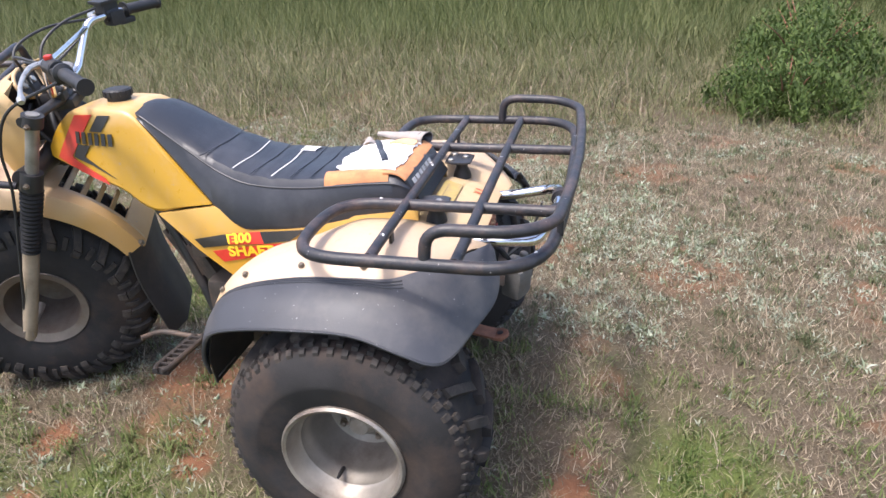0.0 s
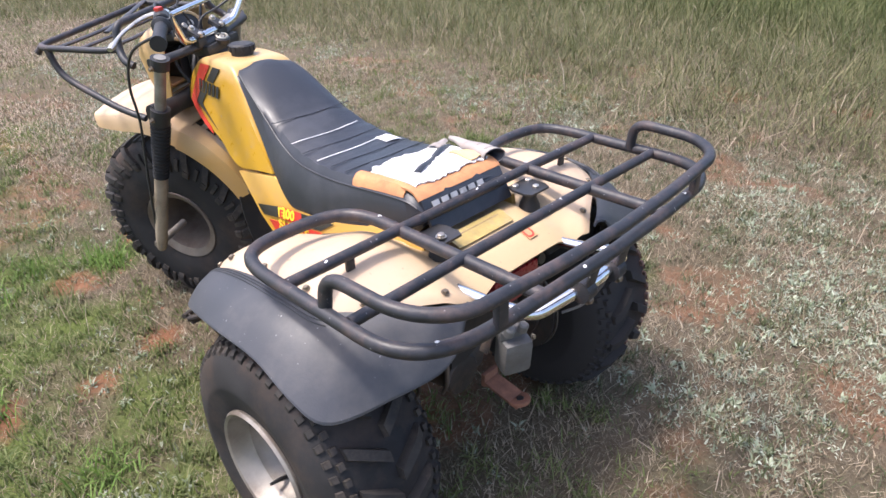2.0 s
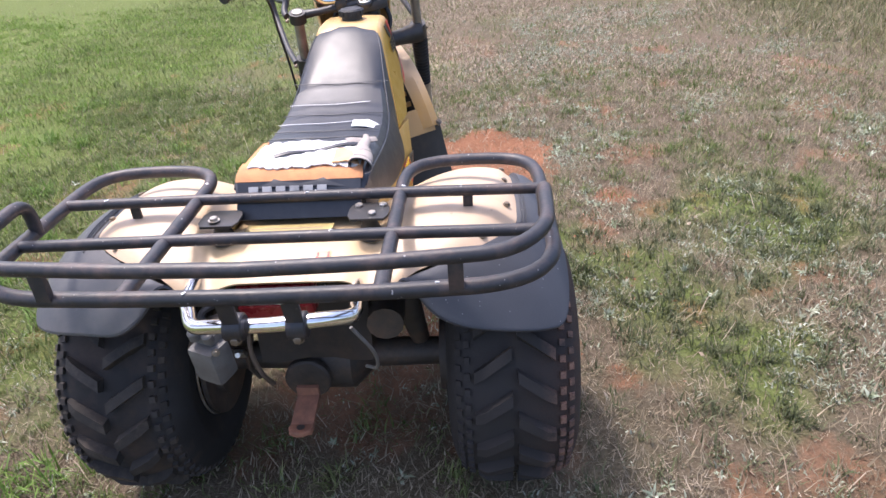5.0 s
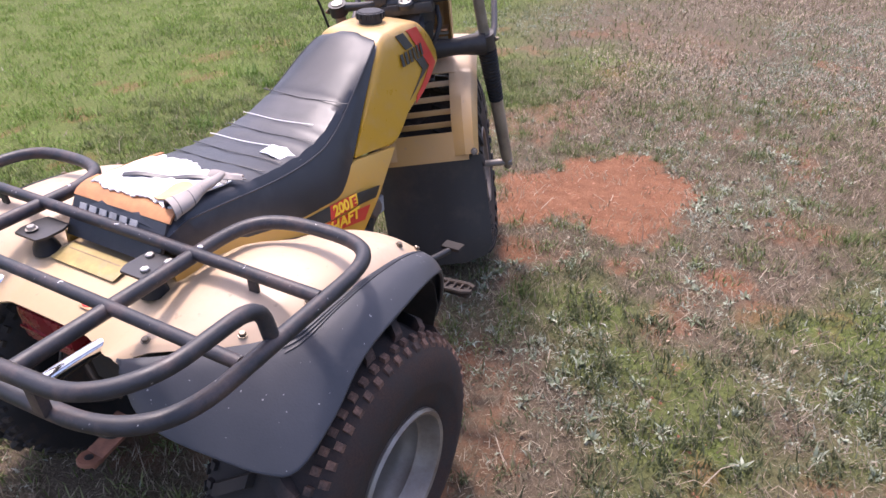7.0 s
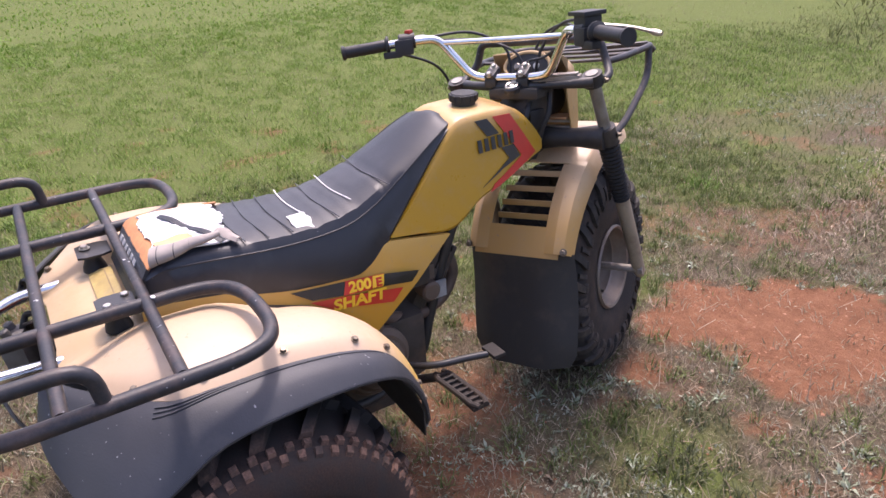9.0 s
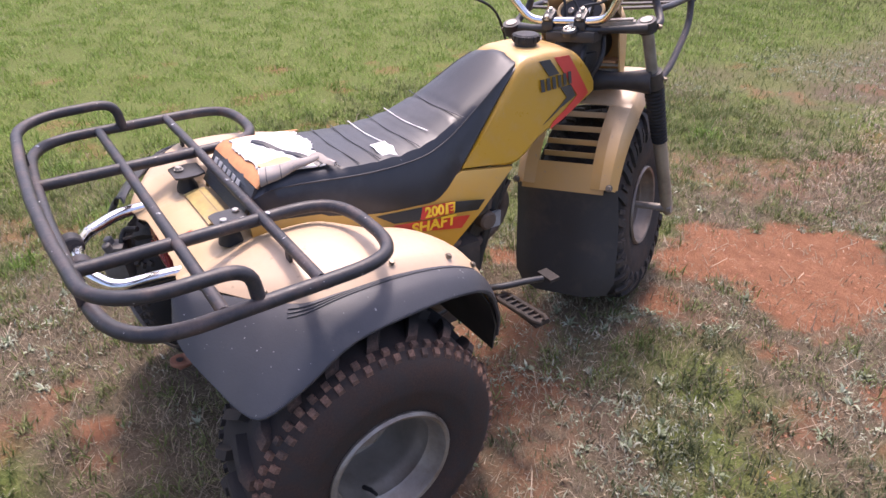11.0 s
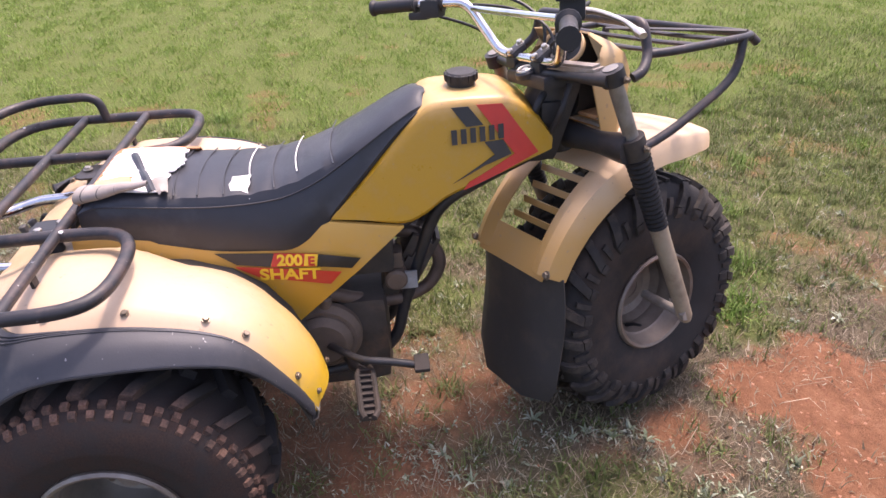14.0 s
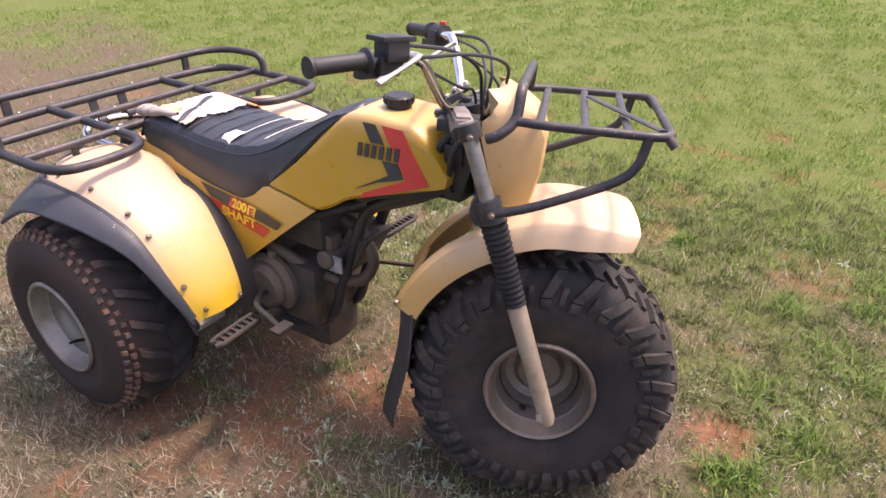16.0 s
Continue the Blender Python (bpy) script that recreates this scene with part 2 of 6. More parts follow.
def curve_points(pts, per=6):
    """Catmull-Rom points through pts."""
    p = [Vector(a) for a in pts]
    p = [p[0] * 2 - p[1]] + p + [p[-1] * 2 - p[-2]]
    out = []
    for i in range(1, len(p) - 2):
        a, b, c, d = p[i - 1:i + 3]
        for k in range(per):
            s = k / per
            out.append(0.5 * (2 * b + (c - a) * s + (2 * a - 5 * b + 4 * c - d) * s * s + (3 * b - a - 3 * c + d) * s ** 3))
    out.append(p[-2])
    return out


def rounded(pts, rad, steps=6, closed=False):
    """A polyline with its corners rounded."""
    p = [Vector(a) for a in pts]
    n = len(p)
    out = []
    for i in range(n):
        if not closed and i in (0, n - 1):
            out.append(p[i])
            continue
        a, b, c = p[i - 1], p[i], p[(i + 1) % n]
        r1 = min(rad, (a - b).length * 0.49)
        r2 = min(rad, (c - b).length * 0.49)
        s, e = b + (a - b).normalized() * r1, b + (c - b).normalized() * r2
        for k in range(steps + 1):
            u = k / steps
            out.append(s * (1 - u) ** 2 + b * 2 * u * (1 - u) + e * u * u)
    return out


def sweep(bm, pts, r, seg=10, closed=False, caps=True, flat=1.0):
    """A tube of radius r (a number, or one for each point) along pts."""
    pts = [Vector(p) for p in pts]
    n = len(pts)
    rs = r if isinstance(r, (list, tuple)) else [r] * n
    rings = []
    up = None
    for i in range(n):
        if closed:
            d = pts[(i + 1) % n] - pts[i - 1]
        else:
            d = pts[min(i + 1, n - 1)] - pts[max(i - 1, 0)]
        d.normalize()
        if up is None:
            up = d.orthogonal().normalized()
            if abs(d.z) < 0.9:
                up = (Vector((0, 0, 1)) - d * d.z).normalized()
        up = (up - d * up.dot(d)).normalized()
        side = d.cross(up)
        rings.append([bm.verts.new(pts[i] + (up * math.cos(a) * flat + side * math.sin(a)) * rs[i])
                      for a in (2 * math.pi * k / seg for k in range(seg))])
    m = n if closed else n - 1
    for i in range(m):
        a, b = rings[i], rings[(i + 1) % n]
        for k in range(seg):
            bm.faces.new((a[k], a[(k + 1) % seg], b[(k + 1) % seg], b[k]))
    if caps and not closed:
        bm.faces.new(rings[0][::-1])
        bm.faces.new(rings[-1])
    return bm


def loft(bm, rings, closed=True, caps=True):
    vs = [[bm.verts.new(p) for p in ring] for ring in rings]
    m = len(vs[0])
    for a, b in zip(vs, vs[1:]):
        for k in range(m if closed else m - 1):
            bm.faces.new((a[k], a[(k + 1) % m], b[(k + 1) % m], b[k]))
    if caps and closed:
        bm.faces.new(vs[0][::-1])
        bm.faces.new(vs[-1])
    return vs


def sheet(bm, grid, thick):
    """A curved sheet with thickness from a grid of points; the second skin lies along the reversed normals."""
    g = [[Vector(p) for p in row] for row in grid]
    n, m = len(g), len(g[0])

    def normal(i, j):
        a = g[min(i + 1, n - 1)][j] - g[max(i - 1, 0)][j]
        b = g[i][min(j + 1, m - 1)] - g[i][max(j - 1, 0)]
        c = a.cross(b)
        return c.normalized() if c.length > 1e-9 else Vector((0, 0, 1))
    top = [[bm.verts.new(g[i][j]) for j in range(m)] for i in range(n)]
    low = [[bm.verts.new(g[i][j] - normal(i, j) * thick) for j in range(m)] for i in range(n)]
    for i in range(n - 1):
        for j in range(m - 1):
            bm.faces.new((top[i][j], top[i + 1][j], top[i + 1][j + 1], top[i][j + 1]))
            bm.faces.new((low[i][j], low[i][j + 1], low[i + 1][j + 1], low[i + 1][j]))
    for i in range(n - 1):
        bm.faces.new((top[i][0], low[i][0], low[i + 1][0], top[i + 1][0]))
        bm.faces.new((top[i][-1], top[i + 1][-1], low[i + 1][-1], low[i][-1]))
    for j in range(m - 1):
        bm.faces.new((top[0][j], top[0][j + 1], low[0][j + 1], low[0][j]))
        bm.faces.new((top[-1][j], low[-1][j], low[-1][j + 1], top[-1][j + 1]))
    bmesh.ops.recalc_face_normals(bm, faces=bm.faces[:])
    return bm


def box(bm, centre, size, bevel=0.004, turn=None):
    m = Matrix.Translation(centre) @ (turn or Matrix()) @ Matrix.Diagonal((*size, 1))
    got = bmesh.ops.create_cube(bm, size=1.0, matrix=m)
    if bevel:
        edges = {e for v in got["verts"] for e in v.link_edges}
        bmesh.ops.bevel(bm, geom=list(edges), offset=bevel, segments=2, affect="EDGES", profile=0.7)
    return bm


def disc(bm, centre, axis, r, h, seg=16, bevel=0.0):
    """A short cylinder with its base at centre, along axis."""
    a = Vector(axis).normalized()
    c = Vector(centre)
    prof = [(0.0, r), (h - bevel, r), (h, r - bevel)] if bevel else [(0.0, r), (h, r)]
    u = a.orthogonal().normalized()
    v = a.cross(u)
    loft(bm, [[c + a * z + (u * math.cos(k) + v * math.sin(k)) * q for k in (2 * math.pi * i / seg for i in range(seg))] for z, q in prof])
    return bm


def revolve_x(bm, prof, seg=48, closed=True):
    """Turns a profile of (x, radius) round the x axis."""
    rings = [[Vector((x, r * math.cos(a), r * math.sin(a))) for x, r in prof] for a in (2 * math.pi * k / seg for k in range(seg))]
    vs = [[bm.verts.new(p) for p in ring] for ring in rings]
    m = len(prof)
    for i in range(seg):
        a, b = vs[i], vs[(i + 1) % seg]
        for k in range(m if closed else m - 1):
            bm.faces.new((a[k], b[k], b[(k + 1) % m], a[(k + 1) % m]))
    bmesh.ops.recalc_face_normals(bm, faces=bm.faces[:])
    return bm


def moved(bm, m):
    bmesh.ops.transform(bm, matrix=m, verts=bm.verts[:])
    return bm


def mirrored(pts):
    return [Vector((-p[0], p[1], p[2])) for p in pts]


def bolt(parent, place, axis, r=0.007, h=0.006, name="bolt", m=None, mat="zinc"):
    bm = bmesh.new()
    disc(bm, Vector(place), axis, r * 1.35, h * 0.3, 14)
    disc(bm, Vector(place) + Vector(axis).normalized() * h * 0.3, axis, r, h, 6, h * 0.25)
    if m:
        moved(bm, m)
    return part(name, bm, M[mat], parent)


# ---------------------------------------------------------------- ground
# bare red soil: x, y, radius, strength
# the first five lie under the machine, their strength raised to deepen its shadow
SOIL = [(0.30, 0.55, 0.26, 0.46), (0.42, 0.12, 0.28, 0.40), (0.0, 0.25, 0.32, 0.42), (0.05, 0.75, 0.24, 0.46), (0.55, 0.35, 0.15, 0.34), (0.20, 1.85, 0.27, 1.0), (0.42, 2.05, 0.32, 1.0), (0.50, 1.80, 0.24, 1.0), (0.12, 1.62, 0.14, 0.8), (0.60, 1.41, 0.09, 0.45),
        (0.97, 1.48, 0.11, 0.45), (0.92, 0.94, 0.08, 0.3), (-0.02, 0.57, 0.10, 0.42), (0.22, 1.33, 0.12, 0.5), (0.30, 1.12, 0.09, 0.3), (-0.35, 4.7, 0.45, 0.25),
        (0.25, 4.5, 0.45, 0.25), (-0.41, 1.66, 0.12, 0.5), (-0.35, 1.03, 0.10, 0.55), (-0.36, 0.56, 0.07, 0.55),
        (-0.27, -0.48, 0.08, 0.55), (0.95, -0.90, 0.08, 0.3), (0.42, -0.52, 0.10, 0.3), (-0.15, 2.65, 0.40, 0.3), (-0.40, 2.5, 0.33, 0.3),
        (-0.60, 0.98, 0.09, 0.5), (-0.90, 1.05, 0.12, 0.5), (0.72, -0.44, 0.08, 0.25), (0.57, 1.39, 0.08, 0.3),
        (1.1, 1.34, 0.10, 0.35), (-0.14, -0.51, 0.08, 0.4), (0.76, 0.22, 0.08, 0.4)]
# lusher green tufts
LUSH = [(0.59, 1.10, 0.20), (0.77, 0.83, 0.16), (-0.29, 3.7, 0.45), (-0.83, 2.0, 0.5), (-0.76, 0.31, 0.30), (-0.22, 3.5, 0.35), (-0.43, 1.76, 0.12),
        (-0.57, 1.92, 0.22), (-1.18, 1.68, 0.25), (-0.54, 1.9, 0.14), (-0.73, 1.7, 0.12), (-0.16, -0.85, 0.18), (-0.5, 0.75, 0.2),
        (-0.6, 1.3, 0.25), (-1.0, 3.0, 0.7), (-1.2, 0.6, 0.5), (0.95, 0.75, 0.27), (1.15, 0.3, 0.22),
        (1.5, 1.2, 0.4), (-0.2, 1.75, 0.15)]


def field(x, y, scale, seed):
    """Smooth random values in 0..1 over arrays, from a few turned waves."""
    rng = np.random.default_rng(seed)
    out = np.zeros_like(x)
    for k in range(7):
        a, f, p = rng.uniform(0, 2 * math.pi), scale * rng.uniform(0.6, 1.9), rng.uniform(0, 6.28)
        out += np.sin((x * math.cos(a) + y * math.sin(a)) * f + p + 0.7 * np.sin((x * math.sin(a) - y * math.cos(a)) * f * 0.8 + p * 2))
    return 0.5 + out / 9.0


def soil_at(x, y):
    s = np.zeros_like(x)
    wob = (field(x, y, 16.0, 3) - 0.5) * 0.55 + (field(x, y, 48.0, 4) - 0.5) * 0.35
    for cx, cy, r, k in SOIL:
        d = np.hypot(x - cx, y - cy) / r + wob
        s = np.maximum(s, k * np.clip(1.7 - 1.35 * d, 0, 1))
    thin = 0.34 * np.clip((0.65 * field(x, y, 5.5, 51) + 0.35 * field(x, y, 17.0, 52) - 0.53) * 5, 0, 1) * (np.hypot(x, y - 0.6) < 4)
    return np.maximum(s, thin)


def worn_at(x, y):
    """1 along the worn strip that leads away between the lawn and the long grass."""
    edge = x + 0.55 * (y - 2.0) + 0.6 * (field(x, y, 1.3, 77) - 0.5)
    return np.clip((edge + 0.2) / 1.8, 0, 1) * np.clip((y - 2.0) / 1.5, 0, 1)


def lush_at(x, y):
    s = np.zeros_like(x)
    for cx, cy, r in LUSH:
        s = np.maximum(s, 0.7 * np.clip(1.5 - np.hypot(x - cx, y - cy) / r + 0.7 * (field(x, y, 14.0, 9) - 0.5), 0, 1))
    far = np.clip((np.hypot(x, y - 0.6) - 4.5) / 4.0, 0, 1) * np.clip((2.0 - x + 30 * (y < 0) + 30 * (x > 2.0)) / 2.0, 0.15, 1) * (1 - 0.8 * worn_at(x, y))
    s = np.maximum(s, far)
    lawn = np.clip((-0.55 - x + 0.25 * (y - 1.0) * (y < 1.0)) / 1.6, 0, 1)
    return np.clip(np.maximum(s, lawn) + (field(x, y, 5.0, 8) - 0.5) * 0.5, 0, 1)


def height_at(x, y):
    near = np.clip((np.hypot(x, y - 0.6) - 1.2) / 6, 0, 1)
    return (field(x, y, 6.0, 11) - 0.5) * 0.022 + (field(x, y, 22.0, 12) - 0.5) * 0.010 + near * (field(x, y, 0.5, 13) - 0.5) * 0.12 - 0.004


def steps(lo, hi, fine, far):
    a = list(np.arange(lo, hi + 1e-6, fine))
    d = fine
    while a[-1] < far:
        d *= 1.22
        a.append(a[-1] + d)
        a.insert(0, a[0] - d)
    return np.array(a)


def float_attr(me, name, values):
    at = me.attributes.new(name, "FLOAT", "POINT")
    at.data.foreach_set("value", np.ascontiguousarray(values, dtype=np.float32))


def make_ground():
    xs, ys = steps(-3.0, 3.6, 0.04, 900), steps(-2.6, 4.4, 0.04, 900)
    X, Y = np.meshgrid(xs, ys, indexing="ij")
    Z = height_at(X, Y) * np.clip(60 / (1 + np.hypot(X, Y)), 0, 1)
    n, m = X.shape
    co = np.stack([X, Y, Z], -1).reshape(-1, 3)
    i = np.arange(n * m).reshape(n, m)
    quads = np.stack([i[:-1, :-1], i[1:, :-1], i[1:, 1:], i[:-1, 1:]], -1).reshape(-1, 4)
    me = bpy.data.meshes.new("ground")
    me.vertices.add(len(co))
    me.vertices.foreach_set("co", co.astype(np.float32).ravel())
    me.loops.add(quads.size)
    me.loops.foreach_set("vertex_index", quads.astype(np.int32).ravel())
    me.polygons.add(len(quads))
    me.polygons.foreach_set("loop_start", np.arange(0, quads.size, 4, dtype=np.int32))
    me.polygons.foreach_set("use_smooth", np.ones(len(quads), dtype=bool))
    me.update(calc_edges=True)
    x, y = co[:, 0], co[:, 1]
    float_attr(me, "soil", soil_at(x, y))
    float_attr(me, "lush", lush_at(x, y))
    ob = new("ground", me)
    m_, t, b = material("soil_and_thatch")
    a1, a2 = t.nodes.new("ShaderNodeAttribute"), t.nodes.new("ShaderNodeAttribute")
    a1.attribute_name, a2.attribute_name = "soil", "lush"
    n1, n2, n3 = noise_node(t, 11.0, 10, 0.80), noise_node(t, 75.0, 6, 0.75), noise_node(t, 2.2, 5, 0.6)
    n4 = noise_node(t, 170.0, 5, 0.85)
    thatch = ramp(t, n2.outputs[0], [(0.28, (0.035, 0.027, 0.018)), (0.5, (0.100, 0.078, 0.054)), (0.72, (0.24, 0.20, 0.15))])
    thatch = mix(t, 0.45, thatch, ramp(t, n4.outputs[0], [(0.36, (0.022, 0.016, 0.010)), (0.5, (0.105, 0.080, 0.054)), (0.66, (0.30, 0.25, 0.185))]))
    tone = ramp(t, n3.outputs[0], [(0.3, (0.155, 0.108, 0.076)), (0.7, (0.112, 0.106, 0.058))])
    thatch = mix(t, 0.38, thatch, tone)
    green = ramp(t, n2.outputs[0], [(0.3, (0.056, 0.082, 0.017)), (0.55, (0.116, 0.156, 0.036)), (0.75, (0.182, 0.212, 0.066))])
    earth = ramp(t, n1.outputs[0], [(0.25, (0.122, 0.053, 0.028)), (0.55, (0.226, 0.106, 0.057)), (0.8, (0.325, 0.186, 0.116))])
    crumb = noise_node(t, 190.0, 5, 0.8)
    earth = mix(t, ramp(t, crumb.outputs[0], [(0.5, (0, 0, 0)), (0.72, (0.55,) * 3)]), earth, (0.180, 0.092, 0.052))
    base = mix(t, ramp(t, a2.outputs["Fac"], [(0.1, (0, 0, 0)), (0.7, (0.85,) * 3)]), thatch, green)
    sm = t.nodes.new("ShaderNodeMath")
    sm.operation = "MULTIPLY_ADD"
    sm.inputs[1].default_value = 0.7
    t.links.new(n1.outputs[0], sm.inputs[0])
    t.links.new(a1.outputs["Fac"], sm.inputs[2])
    base = mix(t, ramp(t, sm.outputs[0], [(0.54, (0, 0, 0)), (0.88, (1, 1, 1))]), base, earth)
    t.links.new(base, b.inputs["Base Color"])
    b.inputs["Roughness"].default_value = 0.95
    b.inputs["Specular IOR Level"].default_value = 0.15
    rough = t.nodes.new("ShaderNodeMath")
    rough.operation = "MULTIPLY_ADD"
    rough.inputs[1].default_value = 0.35
    t.links.new(n4.outputs[0], rough.inputs[0])
    t.links.new(n2.outputs[0], rough.inputs[2])
    bump(t, b, rough.outputs[0], 0.9, 0.012)
    me.materials.append(m_)
    tagged(ob, "uneven red soil ground under thin mown grass", "ground", kind="structure")
    return ob


def leaf_material(name, stops, rough=0.6, through_light=0.25):
    m, t, b = material(name)
    g = t.nodes.new("ShaderNodeNewGeometry")
    c = ramp(t, g.outputs["Random Per Island"], stops)
    n = noise_node(t, 1.7, 3, 0.6)
    c = mix(t, ramp(t, n.outputs[0], [(0.35, (0, 0, 0)), (0.7, (0.35,) * 3)]), c, stops[-1][1])
    n = noise_node(t, 7.0, 4, 0.65)
    c = mix(t, ramp(t, n.outputs[0], [(0.42, (0, 0, 0)), (0.62, (0.30,) * 3)]), c, stops[0][1])
    t.links.new(c, b.inputs["Base Color"])
    b.inputs["Roughness"].default_value = rough
    b.inputs["Specular IOR Level"].default_value = 0.25
    tr = t.nodes.new("ShaderNodeBsdfTranslucent")
    t.links.new(c, tr.inputs[0])
    mx = t.nodes.new("ShaderNodeMixShader")
    mx.inputs[0].default_value = through_light
    t.links.new(b.outputs[0], mx.inputs[1])
    t.links.new(tr.outputs[0], mx.inputs[2])
    t.links.new(mx.outputs[0], t.nodes["Material Output"].inputs[0])
    return m


def blades(name, x, y, length, width, lean, mat, label, rng, category="grass", z0=None, stem=1.0, plain=False):
    """Bent, tapering blades of grass rooted at x, y: one mesh."""
    n = len(x)
    z = height_at(x, y) if z0 is None else z0
    a = rng.uniform(0, 2 * math.pi, n)
    tilt = lean * rng.uniform(0.3, 1.4, n)
    d = np.stack([np.cos(a), np.sin(a), np.zeros(n)], -1)
    s = np.stack([-np.sin(a), np.cos(a), np.zeros(n)], -1)
    twist = rng.uniform(-0.8, 0.8, n)[:, None]
    s = s * np.cos(twist) + d * np.sin(twist)
    root = np.stack([x, y, z - 0.004], -1)
    up = np.array([0, 0, 1.0])
    w = (width * rng.uniform(0.6, 1.3, n))[:, None]
    ln = length[:, None]
    t1, t2 = tilt[:, None] * 0.6, tilt[:, None] * 1.35
    mid = root + ln * 0.5 * (d * np.sin(t1) + up * np.cos(t1))
    tip = mid + ln * 0.5 * (d * np.sin(t2) + up * np.cos(t2))
    if plain:
        co = np.stack([root - s * w, root + s * w, tip], 1).reshape(-1, 3)
        loops, starts = np.arange(3 * n, dtype=np.int32), np.arange(0, 3 * n, 3, dtype=np.int32)
    else:
        co = np.stack([root - s * w * stem, root + s * w * stem, mid - s * w * 0.8, mid + s * w * 0.8, tip], 1).reshape(-1, 3)
        k = np.arange(n)[:, None] * 5
        loops = np.concatenate([k + [0, 1, 3, 2], k + [2, 3, 4]], 1).astype(np.int32)
        starts = (np.arange(n)[:, None] * 7 + [0, 4]).astype(np.int32).ravel()
    me = bpy.data.meshes.new(name)
    me.vertices.add(len(co))
    me.vertices.foreach_set("co", co.astype(np.float32).ravel())
    me.loops.add(loops.size)
    me.loops.foreach_set("vertex_index", loops.ravel())
    me.polygons.add(len(starts))
    me.polygons.foreach_set("loop_start", starts)
    me.update(calc_edges=True)
    me.materials.append(mat)
    return tagged(new(name, me), label, category, kind="stuff")


def scatter(rng, n, x0, x1, y0, y1, keep, clump=0.0, per=1):
    """Random roots in a rectangle, kept where keep(x, y) beats a die; clump gathers them into tufts."""
    x, y = rng.uniform(x0, x1, n), rng.uniform(y0, y1, n)
    rim = np.minimum(np.minimum(x - x0, x1 - x), np.minimum(y - y0, y1 - y)) + 0.5 * (field(x, y, 4.0, 71) - 0.5)
    ok = rng.uniform(0, 1, n) < keep(x, y) * np.clip(rim / 0.7, 0, 1)
    x, y = x[ok], y[ok]
    if per > 1:
        x, y = np.repeat(x, per), np.repeat(y, per)
        x, y = x + rng.normal(0, clump, len(x)), y + rng.normal(0, clump, len(y))
    return x, y


def clods(x, y, rng):
    """Small angular lumps of red earth: one mesh."""
    n = len(x)
    r = rng.uniform(0.002, 0.007, n)[:, None, None]
    base = np.array([[1, 0, 0], [0, 1, 0], [-1, 0, 0], [0, -1, 0], [0, 0, 0.8]], float)
    co = np.stack([x, y, height_at(x, y)], -1)[:, None] + base[None] * r * rng.uniform(0.6, 1.4, (n, 5, 3))
    k = np.arange(n)[:, None, None] * 5
    tri = (k + np.array([[0, 1, 4], [1, 2, 4], [2, 3, 4], [3, 0, 4]])[None]).astype(np.int32)
    me = bpy.data.meshes.new("earth_clods")
    me.vertices.add(n * 5)
    me.vertices.foreach_set("co", co.astype(np.float32).ravel())
    me.loops.add(tri.size)
    me.loops.foreach_set("vertex_index", tri.ravel())
    me.polygons.add(n * 4)
    me.polygons.foreach_set("loop_start", np.arange(0, tri.size, 3, dtype=np.int32))
    me.update(calc_edges=True)
    m, t, b = material("red_clods")
    g = t.nodes.new("ShaderNodeNewGeometry")
    t.links.new(ramp(t, g.outputs["Random Per Island"], [(0.0, (0.16, 0.064, 0.034)), (0.8, (0.29, 0.130, 0.072)), (1.0, (0.36, 0.19, 0.12))]), b.inputs["Base Color"])
    b.inputs["Roughness"].default_value = 0.95
    me.materials.append(m)
    return tagged(new("earth_clods", me), "small crumbled clods of red earth", "soil", kind="stuff")


